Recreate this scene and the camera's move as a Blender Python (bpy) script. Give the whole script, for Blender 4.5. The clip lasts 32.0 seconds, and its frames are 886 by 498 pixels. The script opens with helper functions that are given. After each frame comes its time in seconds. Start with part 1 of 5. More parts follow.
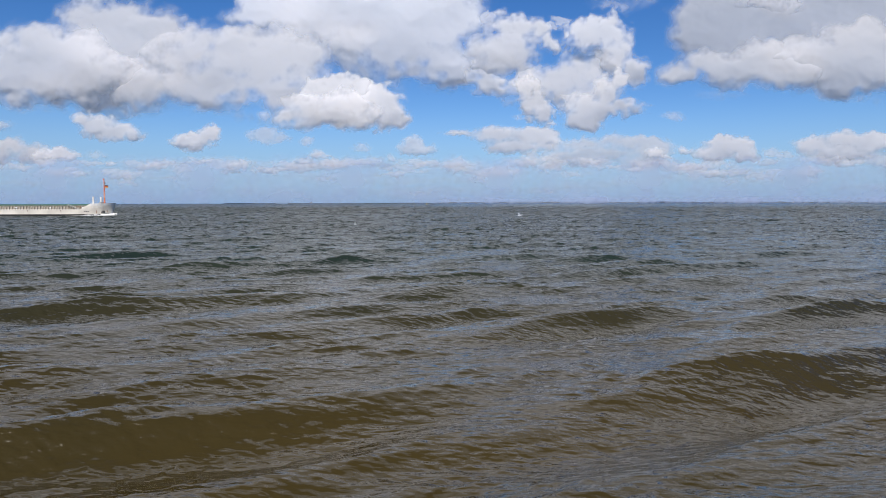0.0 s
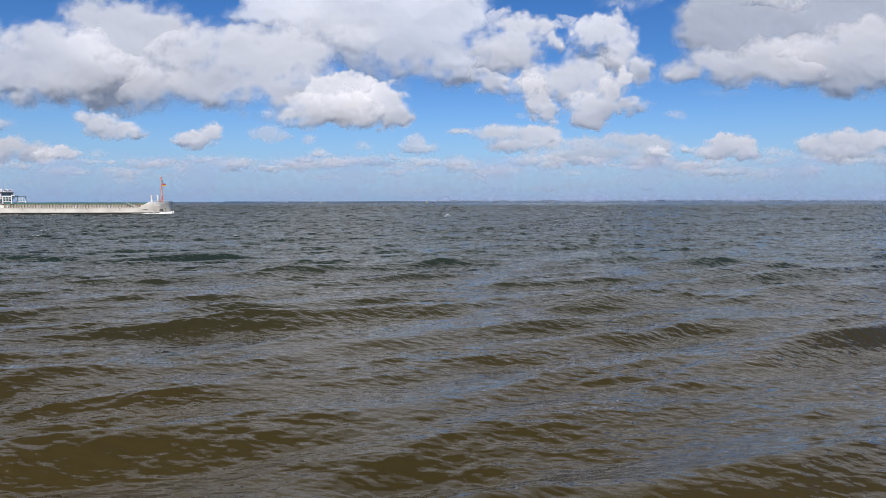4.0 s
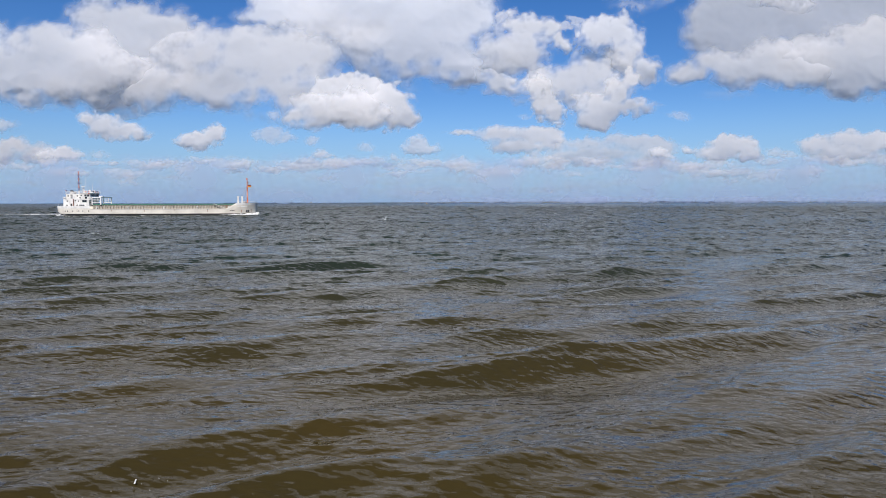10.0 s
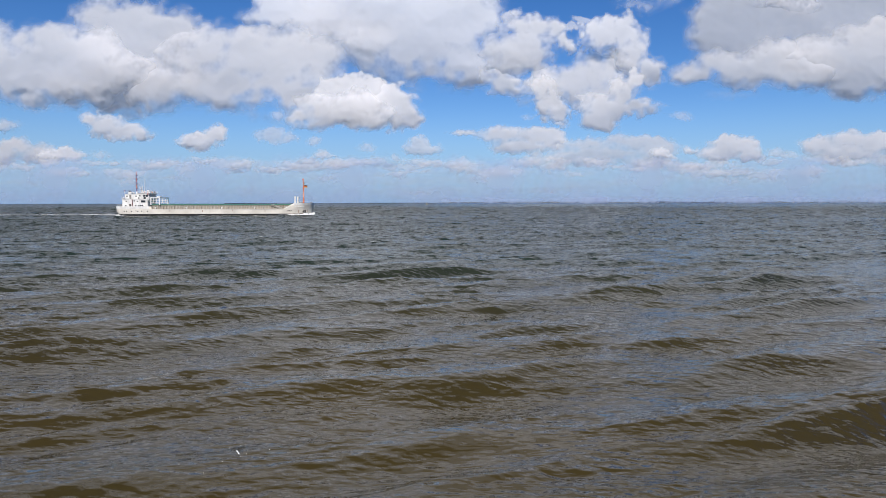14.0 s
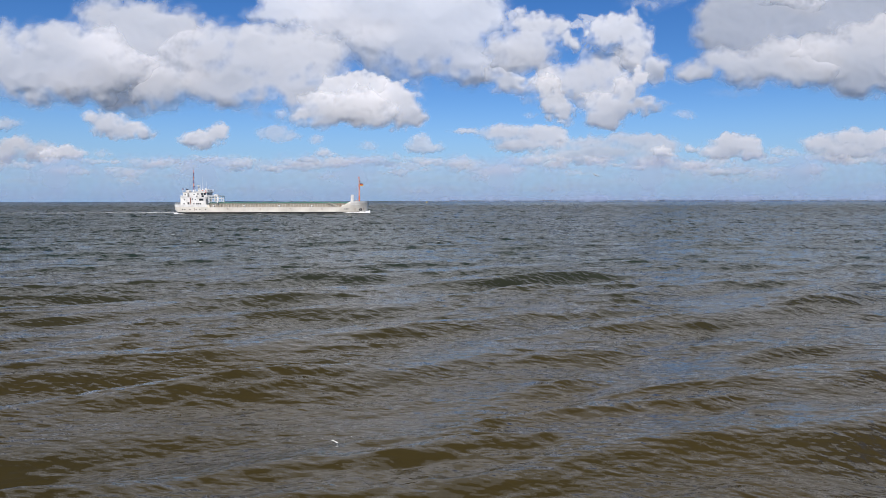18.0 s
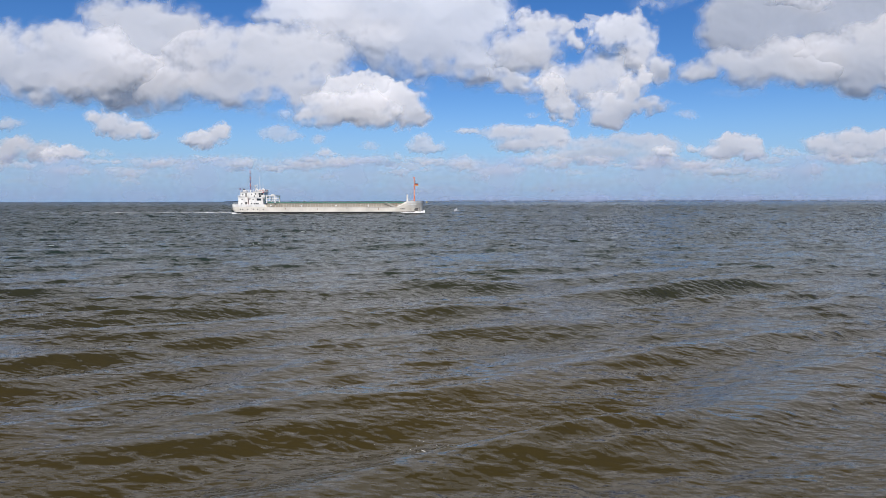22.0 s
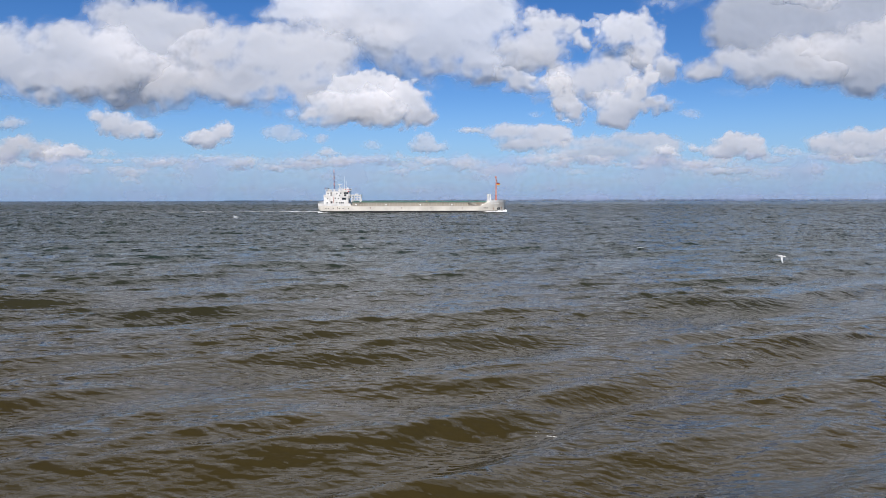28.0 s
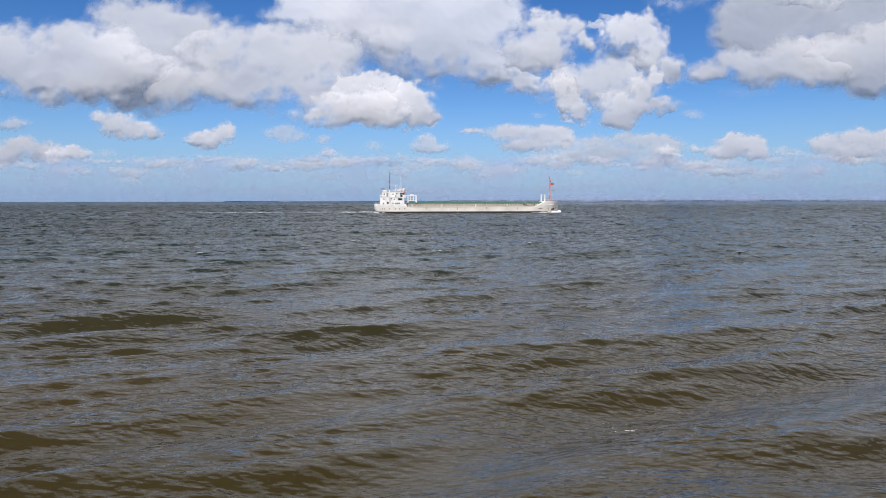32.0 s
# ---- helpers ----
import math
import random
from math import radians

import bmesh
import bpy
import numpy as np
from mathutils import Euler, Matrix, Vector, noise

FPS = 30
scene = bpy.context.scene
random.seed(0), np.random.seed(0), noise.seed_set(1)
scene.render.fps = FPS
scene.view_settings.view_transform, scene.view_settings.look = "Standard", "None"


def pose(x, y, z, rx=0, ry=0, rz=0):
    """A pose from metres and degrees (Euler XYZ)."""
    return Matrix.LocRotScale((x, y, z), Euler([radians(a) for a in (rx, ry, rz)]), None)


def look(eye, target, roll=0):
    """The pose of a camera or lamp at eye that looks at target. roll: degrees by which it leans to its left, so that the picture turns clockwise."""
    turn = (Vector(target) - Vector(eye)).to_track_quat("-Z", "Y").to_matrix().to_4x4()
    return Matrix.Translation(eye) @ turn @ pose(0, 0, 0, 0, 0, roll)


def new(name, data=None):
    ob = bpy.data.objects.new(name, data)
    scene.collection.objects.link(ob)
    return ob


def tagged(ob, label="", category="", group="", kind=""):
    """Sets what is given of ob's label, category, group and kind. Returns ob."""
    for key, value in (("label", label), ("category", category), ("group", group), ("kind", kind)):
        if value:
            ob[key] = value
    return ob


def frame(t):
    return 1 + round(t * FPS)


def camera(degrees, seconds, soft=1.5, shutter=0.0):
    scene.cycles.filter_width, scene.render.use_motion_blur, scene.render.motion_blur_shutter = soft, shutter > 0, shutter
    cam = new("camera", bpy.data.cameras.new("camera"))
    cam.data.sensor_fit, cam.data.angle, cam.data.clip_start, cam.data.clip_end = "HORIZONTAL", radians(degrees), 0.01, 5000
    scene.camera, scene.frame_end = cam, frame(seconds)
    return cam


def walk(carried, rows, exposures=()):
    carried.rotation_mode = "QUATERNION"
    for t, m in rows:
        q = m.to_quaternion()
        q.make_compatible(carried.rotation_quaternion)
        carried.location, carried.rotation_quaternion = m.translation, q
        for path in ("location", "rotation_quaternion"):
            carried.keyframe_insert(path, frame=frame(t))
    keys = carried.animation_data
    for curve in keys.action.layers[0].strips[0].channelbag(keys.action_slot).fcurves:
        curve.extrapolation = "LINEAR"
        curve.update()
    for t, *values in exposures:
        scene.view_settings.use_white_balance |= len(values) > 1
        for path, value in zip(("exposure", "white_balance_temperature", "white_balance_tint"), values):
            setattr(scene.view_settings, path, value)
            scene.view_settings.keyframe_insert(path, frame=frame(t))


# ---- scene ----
# The camera stands still on the shore, 5.45 m over the water, and nods a little.
cam = camera(66, 32.0, soft=0.9)
TILT = [(0, 86.14), (1.1, 86.14), (1.7, 86.05), (2.6, 86.0), (3.5, 86.0), (5.5, 86.05), (6.5, 86.06), (7.1, 86.11), (9.8, 86.11),
        (10.6, 86.07), (11.5, 86.07), (12.1, 86.14), (14.4, 86.13), (16.5, 86.06), (17.4, 85.99), (25.5, 85.98), (27.5, 85.93),
        (31.4, 85.92), (32, 85.98)]
walk(cam, [(t, pose(0, 0, 5.45, a - 0.03, 0, 0) @ pose(0, 0, 0, 0, 0, -0.08)) for t, a in TILT],
     exposures=[(0, -0.05, 6800, 12.5), (32, -0.05, 6800, 12.5)])

# ---- light ----
SUN_EL, SUN_AZ = 42.0, -176.0        # degrees; azimuth from +y towards +x: behind the camera, to its left
world = bpy.data.worlds.new("sky")
scene.world = world
world.use_nodes = True
wn = world.node_tree.nodes
sky = wn.new("ShaderNodeTexSky")
sky.sky_type = "NISHITA"
sky.sun_disc = False
sky.sun_elevation = radians(SUN_EL)
sky.sun_rotation = radians(SUN_AZ)
sky.altitude = 1500
sky.air_density, sky.dust_density, sky.ozone_density = 1.0, 0.15, 5.0
wn["Background"].inputs["Strength"].default_value = 0.108
hsv = wn.new("ShaderNodeHueSaturation")      # a polarised, saturated sky
hsv.inputs["Hue"].default_value, hsv.inputs["Saturation"].default_value = 0.509, 1.26
world.node_tree.links.new(sky.outputs["Color"], hsv.inputs["Color"])
# blue-grey haze all round the horizon
wl = world.node_tree.links
up = wn.new("ShaderNodeSeparateXYZ")
wl.new(wn.new("ShaderNodeTexCoord").outputs["Generated"], up.inputs[0])
hz = wn.new("ShaderNodeMapRange")
hz.interpolation_type = "SMOOTHSTEP"
hz.inputs["From Min"].default_value, hz.inputs["From Max"].default_value = -0.02, 0.14
hz.inputs["To Min"].default_value, hz.inputs["To Max"].default_value = 0.95, 0.0
wl.new(up.outputs["Z"], hz.inputs["Value"])
veil = wn.new("ShaderNodeMix")
veil.data_type = "RGBA"
veil.inputs["B"].default_value = (1.85, 3.45, 6.2, 1)
wl.new(hz.outputs["Result"], veil.inputs["Factor"])
wl.new(hsv.outputs["Color"], veil.inputs["A"])
wl.new(veil.outputs["Result"], wn["Background"].inputs["Color"])
sun = new("sun", bpy.data.lights.new("sun", "SUN"))
sun.data.energy, sun.data.angle, sun.data.color = 4.7, radians(0.6), (1.0, 0.965, 0.9)
az, el = radians(SUN_AZ), radians(SUN_EL)
toward = Vector((math.sin(az) * math.cos(el), math.cos(az) * math.cos(el), math.sin(el)))
sun.matrix_world = look(toward * 50, (0, 0, 0))


# ---- materials ----
def material(name):
    m = bpy.data.materials.new(name)
    m.use_nodes = True
    nt = m.node_tree
    return m, nt.nodes, nt.links, nt.nodes["Principled BSDF"]


def noise_node(nodes, links, coord, scale, detail=4, rough=0.55, stretch=(1, 1, 1), turn=0):
    mp = nodes.new("ShaderNodeMapping")
    mp.inputs["Scale"].default_value = stretch
    mp.inputs["Rotation"].default_value = (0, 0, radians(-turn))
    n = nodes.new("ShaderNodeTexNoise")
    n.inputs["Scale"].default_value, n.inputs["Detail"].default_value = scale, detail
    n.inputs["Roughness"].default_value = rough
    links.new(coord, mp.inputs["Vector"])
    links.new(mp.outputs["Vector"], n.inputs["Vector"])
    return n.outputs["Fac"]


def ramp(nodes, links, fac, stops):
    r = nodes.new("ShaderNodeValToRGB")
    e = r.color_ramp.elements
    while len(e) < len(stops):
        e.new(0.5)
    for k, (p, c) in zip(e, stops):
        k.position, k.color = p, (*c, 1)
    links.new(fac, r.inputs["Fac"])
    return r.outputs["Color"]


def bump(nodes, links, height, strength, distance, normal=None):
    b = nodes.new("ShaderNodeBump")
    b.inputs["Strength"].default_value, b.inputs["Distance"].default_value = strength, distance
    links.new(height, b.inputs["Height"])
    if normal is not None:
        links.new(normal, b.inputs["Normal"])
    return b.outputs["Normal"]


def paint(name, color, rough=0.45, dirt=0.25, scale=0.6, streak=4.0, metal=0.0, dirt_color=(0.35, 0.27, 0.2)):
    """Weathered paint: a base colour, cloudy fading and rusty run-off streaks."""
    m, nodes, links, p = material(name)
    co = nodes.new("ShaderNodeTexCoord").outputs["Object"]
    soft = noise_node(nodes, links, co, scale, 5, 0.6)
    runs = noise_node(nodes, links, co, streak, 4, 0.6, (1, 1, 0.12))
    d = tuple(c * 0.72 + k * 0.1 for c, k in zip(color, dirt_color))
    base = ramp(nodes, links, soft, [(0.35, d), (0.6, color)])
    mx = nodes.new("ShaderNodeMix")
    mx.data_type = "RGBA"
    links.new(base, mx.inputs["A"])
    mx.inputs["B"].default_value = (*dirt_color, 1)
    mk = ramp(nodes, links, runs, [(0.58, (0, 0, 0)), (0.78, (dirt, dirt, dirt))])
    links.new(mk, mx.inputs["Factor"])
    links.new(mx.outputs["Result"], p.inputs["Base Color"])
    p.inputs["Roughness"].default_value, p.inputs["Metallic"].default_value = rough, metal
    links.new(bump(nodes, links, soft, 0.15, 0.05), p.inputs["Normal"])
    return m


def make_water():
    m, nodes, links, p = material("silty_sea_water")
    co = nodes.new("ShaderNodeTexCoord").outputs["Object"]
    silt = noise_node(nodes, links, co, 0.09, 5, 0.6)
    near_shore = ramp(nodes, links, silt, [(0.3, (0.033, 0.0255, 0.0065)), (0.7, (0.047, 0.033, 0.0075))])
    off_shore = ramp(nodes, links, silt, [(0.3, (0.013, 0.023, 0.017)), (0.7, (0.019, 0.03, 0.02))])
    pos = nodes.new("ShaderNodeSeparateXYZ")
    links.new(nodes.new("ShaderNodeNewGeometry").outputs["Position"], pos.inputs[0])     # depth and shelter belong to the place

    def out_to_sea(near, far, at_near, at_far):
        r = nodes.new("ShaderNodeMapRange")
        r.inputs["From Min"].default_value, r.inputs["From Max"].default_value = near, far
        r.inputs["To Min"].default_value, r.inputs["To Max"].default_value = at_near, at_far
        links.new(pos.outputs["Y"], r.inputs["Value"])
        return r.outputs["Result"]

    # silt is stirred up in the shallows and thins out to olive green
    tone = nodes.new("ShaderNodeMix")
    tone.data_type = "RGBA"
    links.new(out_to_sea(18, 65, 0, 1), tone.inputs["Factor"])
    links.new(near_shore, tone.inputs["A"])
    links.new(off_shore, tone.inputs["B"])
    links.new(tone.outputs["Result"], p.inputs["Base Color"])
    p.inputs["IOR"].default_value = 1.345
    # the wind raises fine ripples, denser out in the open and in the gusts
    gust = noise_node(nodes, links, co, 0.02, 3, 0.6, (0.6, 1, 1))
    add = nodes.new("ShaderNodeMath")
    add.operation = "ADD"
    links.new(ramp(nodes, links, gust, [(0.35, (0.045, 0.045, 0.045)), (0.65, (0.1, 0.1, 0.1))]), add.inputs[0])
    grow = nodes.new("ShaderNodeMath")
    grow.operation = "ADD"
    links.new(out_to_sea(20, 110, 0.0, 0.07), grow.inputs[0])
    links.new(out_to_sea(110, 500, 0.0, 0.08), grow.inputs[1])
    links.new(grow.outputs[0], add.inputs[1])
    # a broad gust has ruffled the water to one side
    side = nodes.new("ShaderNodeMapRange")
    side.inputs["From Min"].default_value, side.inputs["From Max"].default_value = -130, 60
    side.inputs["To Min"].default_value, side.inputs["To Max"].default_value = 0.07, 0.0
    links.new(pos.outputs["X"], side.inputs["Value"])
    total = nodes.new("ShaderNodeMath")
    total.operation = "ADD"
    links.new(add.outputs[0], total.inputs[0])
    far_only = nodes.new("ShaderNodeMath")
    far_only.operation = "MULTIPLY"
    links.new(side.outputs["Result"], far_only.inputs[0])
    links.new(out_to_sea(40, 120, 0.0, 1.0), far_only.inputs[1])
    links.new(far_only.outputs[0], total.inputs[1])
    links.new(total.outputs[0], p.inputs["Roughness"])
    # cat's paws: ruffled patches with slicker water between them
    paws = ramp(nodes, links, noise_node(nodes, links, co, 0.35, 3, 0.55, (0.55, 1.4, 1), 20), [(0.38, (0.6, 0.6, 0.6)), (0.6, (1.1, 1.1, 1.1))])
    # wavelets of five sizes: cells to a metre, relief, and how it fades out to sea
    nrm = None
    for cells, relief, stretch, turn, reach in ((0.5, 0.5, (1.0, 0.5, 1), 6, (50, 130, 0.0, 1.0)),
                                                (1.1, 0.16, (0.7, 1.35, 1), 24, (30, 120, 0.55, 1.2)), (3.0, 0.105, (0.7, 1.3, 1), 14, (30, 160, 0.9, 0.8)),
                                                (8.0, 0.037, (0.68, 1.3, 1), 32, (25, 120, 1.0, 0.1)), (22.0, 0.008, (0.7, 1.3, 1), 24, (15, 60, 1.0, 0.0))):
        if cells == 8.0:        # the water's body is smooth; the skin on it carries the finest ripples
            body = nrm
        nrm = bump(nodes, links, noise_node(nodes, links, co, cells, 1.5, 0.5, stretch, turn), 1.0, relief, nrm)
        lift = nodes.new("ShaderNodeMath")
        lift.operation = "MULTIPLY"
        links.new(out_to_sea(*reach), lift.inputs[0])
        links.new(paws, lift.inputs[1])
        links.new(lift.outputs[0], nrm.node.inputs["Strength"])
    # out in the open each patch of water is a facet of its own, tilted this way and that by the chop
    breeze = nodes.new("ShaderNodeMapRange")      # and more so under the gust
    breeze.inputs["From Min"].default_value, breeze.inputs["From Max"].default_value = -120, 40
    breeze.inputs["To Min"].default_value, breeze.inputs["To Max"].default_value = 1.9, 1.0
    links.new(pos.outputs["X"], breeze.inputs["Value"])
    tilts = []
    for cells, stretch, turn, reach in ((0.22, (1.0, 0.35, 1), 4, (110, 240, 0.0, 1.4)), (0.55, (1.0, 0.42, 1), 8, (60, 130, 0.0, 1.2)), (1.7, (0.8, 0.8, 1), 20, (30, 80, 0.0, 0.8))):
        facets = noise_node(nodes, links, co, cells, 2.0, 0.6, stretch, turn).node.outputs["Color"]
        mid = nodes.new("ShaderNodeVectorMath")
        mid.operation = "SUBTRACT"
        links.new(facets, mid.inputs[0])
        mid.inputs[1].default_value = (0.5, 0.5, 0.5)
        grown = nodes.new("ShaderNodeVectorMath")
        grown.operation = "SCALE"
        links.new(mid.outputs[0], grown.inputs[0])
        strong = nodes.new("ShaderNodeMath")
        strong.operation = "MULTIPLY"
        links.new(out_to_sea(*reach), strong.inputs[0])
        links.new(breeze.outputs["Result"], strong.inputs[1])
        links.new(strong.outputs[0], grown.inputs["Scale"])
        tilts.append(grown.outputs[0])

    def ruffled(n):
        for tilt in tilts:
            v = nodes.new("ShaderNodeVectorMath")
            v.operation = "ADD"
            links.new(n, v.inputs[0])
            links.new(tilt, v.inputs[1])
            n = v.outputs[0]
        unit = nodes.new("ShaderNodeVectorMath")
        unit.operation = "NORMALIZE"
        links.new(n, unit.inputs[0])
        return unit.outputs[0]

    links.new(ruffled(body), p.inputs["Normal"])
    links.new(ruffled(nrm), p.inputs["Coat Normal"])
    p.inputs["Coat IOR"].default_value = 1.345
    links.new(out_to_sea(40, 180, 0.16, 0.04), p.inputs["Coat Weight"])
    links.new(total.outputs[0], p.inputs["Coat Roughness"])
    return m


def make_cloud(name, shade, bright, thin=0.55):
    m, nodes, links, p = material(name)
    out = nodes["Material Output"]
    nodes.remove(p)
    co = nodes.new("ShaderNodeTexCoord").outputs["Object"]
    at = nodes.new("ShaderNodeAttribute")
    at.attribute_name = "vapour"
    n = noise_node(nodes, links, co, 0.006, 3, 0.5)
    nb = noise_node(nodes, links, co, 0.02, 5, 0.55)
    sub = nodes.new("ShaderNodeMath")
    sub.operation = "MULTIPLY_ADD"
    links.new(n, sub.inputs[0])
    sub.inputs[1].default_value = 1.3
    sub.inputs[2].default_value = -0.65
    add = nodes.new("ShaderNodeMath")
    add.operation = "ADD"
    links.new(at.outputs["Fac"], add.inputs[0])
    # the raggedness dies out with the vapour, so that no edge is cut off
    fade = ramp(nodes, links, at.outputs["Fac"], [(0.0, (0, 0, 0)), (0.3, (1, 1, 1)), (0.55, (1, 1, 1)), (1.0, (0.2, 0.2, 0.2))])
    rag = nodes.new("ShaderNodeMath")
    rag.operation = "MULTIPLY"
    links.new(sub.outputs[0], rag.inputs[0])
    links.new(fade, rag.inputs[1])
    links.new(rag.outputs[0], add.inputs[1])
    mr = nodes.new("ShaderNodeMapRange")
    mr.interpolation_type = "SMOOTHSTEP"
    mr.inputs["From Min"].default_value, mr.inputs["From Max"].default_value = 0.03, 0.55
    links.new(add.outputs[0], mr.inputs["Value"])
    thick = nodes.new("ShaderNodeAttribute")
    thick.attribute_name = "cover"
    al = nodes.new("ShaderNodeMath")
    al.operation = "MULTIPLY"
    links.new(mr.outputs["Result"], al.inputs[0])
    links.new(thick.outputs["Fac"], al.inputs[1])
    nrm = bump(nodes, links, nb, 0.03, 10.0)
    df = nodes.new("ShaderNodeBsdfDiffuse")
    # whiteness puts the grey of shaded vapour into the base colour
    gr = nodes.new("ShaderNodeAttribute")
    gr.attribute_name = "whiteness"
    links.new(ramp(nodes, links, gr.outputs["Fac"], [(0.0, shade), (1.0, bright)]), df.inputs["Color"])
    links.new(nrm, df.inputs["Normal"])
    tl = nodes.new("ShaderNodeBsdfTranslucent")
    tl.inputs["Color"].default_value = (*bright, 1)
    mx = nodes.new("ShaderNodeMixShader")
    mx.inputs["Fac"].default_value = thin
    links.new(df.outputs[0], mx.inputs[1])
    links.new(tl.outputs[0], mx.inputs[2])
    tr = nodes.new("ShaderNodeBsdfTransparent")
    fin = nodes.new("ShaderNodeMixShader")
    links.new(al.outputs[0], fin.inputs["Fac"])
    links.new(tr.outputs[0], fin.inputs[1])
    links.new(mx.outputs[0], fin.inputs[2])
    links.new(fin.outputs[0], out.inputs["Surface"])
    return m


def make_foam():
    """Froth: white, broken up by holes where the water shows."""
    m, nodes, links, p = material("foam")
    co = nodes.new("ShaderNodeTexCoord").outputs["Object"]
    at = nodes.new("ShaderNodeAttribute")
    at.attribute_name = "froth"
    n = noise_node(nodes, links, co, 0.8, 5, 0.65)
    add = nodes.new("ShaderNodeMath")
    add.operation = "ADD"
    links.new(at.outputs["Fac"], add.inputs[0])
    links.new(n, add.inputs[1])
    mr = nodes.new("ShaderNodeMapRange")
    mr.inputs["From Min"].default_value, mr.inputs["From Max"].default_value = 0.68, 1.16
    links.new(add.outputs[0], mr.inputs["Value"])
    links.new(mr.outputs["Result"], p.inputs["Alpha"])
    p.inputs["Base Color"].default_value = (0.78, 0.79, 0.77, 1)
    p.inputs["Roughness"].default_value = 0.7
    links.new(bump(nodes, links, n, 0.6, 0.2), p.inputs["Normal"])
    return m


WATER, WAKE = make_water(), make_foam()
CLOUD = make_cloud("cloud_vapour", (0.3, 0.31, 0.34), (0.93, 0.925, 0.93))
# lets less light through, so the clouds added overhead brighten the water
FILL_CLOUD = make_cloud("fill_cloud_vapour", (0.3, 0.31, 0.34), (0.93, 0.925, 0.93), 0.12)
# the blue of distance haze, painted as the colour of thin sheets
HAZE_TINT = make_cloud("painted_blue_haze", (0.27, 0.32, 0.45), (0.6, 0.68, 0.9))
FOAM = paint("broken_crest_foam", (0.78, 0.79, 0.76), 0.7, 0.0, 3.0, 6.0)


# ---- helpers for shapes ----
def link_mesh(name, bm, mat, parent=None, smooth=False):
    me = bpy.data.meshes.new(name)
    bm.to_mesh(me)
    bm.free()
    if smooth:
        me.polygons.foreach_set("use_smooth", [True] * len(me.polygons))
    me.materials.append(mat)
    ob = new(name, me)
    ob.parent = parent
    return ob


def part(name, bm, mat, parent, label="", smooth=False):
    ob = link_mesh(name, bm, mat, parent, smooth)
    if label:
        ob["label"] = label
    return ob


def grid_mesh(name, xs, ys, zs, mats, smooth=True):
    """A mesh from arrays of one or more grids of corners."""
    verts, quads, base = [], [], 0
    for x, y, z in zip(xs, ys, zs):
        r, c = x.shape
        verts.append(np.stack([x, y, z], -1).reshape(-1, 3))
        i = np.arange(r * c).reshape(r, c) + base
        quads.append(np.stack([i[:-1, :-1], i[:-1, 1:], i[1:, 1:], i[1:, :-1]], -1).reshape(-1, 4))
        base += r * c
    return raw_mesh(name, np.concatenate(verts), np.concatenate(quads), mats, smooth)


def raw_mesh(name, v, q, mat, smooth=True):
    me = bpy.data.meshes.new(name)
    me.vertices.add(len(v))
    me.vertices.foreach_set("co", v.astype(np.float32).ravel())
    me.loops.add(q.size)
    me.loops.foreach_set("vertex_index", q.astype(np.int32).ravel())
    me.polygons.add(len(q))
    me.polygons.foreach_set("loop_start", np.arange(0, q.size, q.shape[1], dtype=np.int32))
    me.polygons.foreach_set("use_smooth", np.full(len(q), smooth))
    me.update(calc_edges=True)
    me.materials.append(mat)
    return me


# ---- noise for shapes ----
def lattice(rng, n=256):
    a = rng.rand(n, n) * 2 * math.pi
    return np.cos(a), np.sin(a)


GX, GY = lattice(np.random.RandomState(3))


def perlin(x, y):
    xi, yi = np.floor(x).astype(int), np.floor(y).astype(int)
    fx, fy = x - xi, y - yi
    ux, uy = fx * fx * fx * (fx * (fx * 6 - 15) + 10), fy * fy * fy * (fy * (fy * 6 - 15) + 10)

    def g(dx, dy):
        i, j = (xi + dx) % 256, (yi + dy) % 256
        return GX[i, j] * (fx - dx) + GY[i, j] * (fy - dy)
    a, b = g(0, 0) + ux * (g(1, 0) - g(0, 0)), g(0, 1) + ux * (g(1, 1) - g(0, 1))
    return (a + uy * (b - a)) * 1.5


def fbm(x, y, octaves=5, billow=False):
    s, amp, tot = np.zeros_like(x), 1.0, 0.0
    for o in range(octaves):
        n = perlin(x * 2 ** o + 17.3 * o, y * 2 ** o + 5.1 * o)
        s += amp * (1 - 2 * np.abs(n) if billow else n)
        tot += amp
        amp *= 0.5
    return s / tot


# ---- sea ----
def swell(rng):
    """Components of a short, choppy sea that runs towards the shore and to the right: (kx, ky, amplitude, phase)."""
    comps = []
    for n in range(80):
        lam = 0.27 * (6.4 / 0.27) ** (n / 79.0) * rng.uniform(0.93, 1.07)
        ang = radians(-65) + rng.normal(0, 0.15 if lam > 3.0 else 0.22 if lam > 1.3 else 0.32)
        k = 2 * math.pi / lam
        steep = 0.068 if lam > 3.0 else 0.041 if lam > 1.3 else 0.03 if lam > 0.8 else 0.032
        comps.append((k * math.cos(ang), k * math.sin(ang), steep / k * rng.uniform(0.6, 1.4), rng.uniform(0, 6.283)))
    for lam, ang, a in ((7.4, -68, 0.1), (8.7, -60, 0.1), (10.4, -72, 0.09), (13.0, -65, 0.07)):
        k = 2 * math.pi / lam
        comps.append((k * math.cos(radians(ang)), k * math.sin(radians(ang)), a, rng.uniform(0, 6.283)))
    return comps


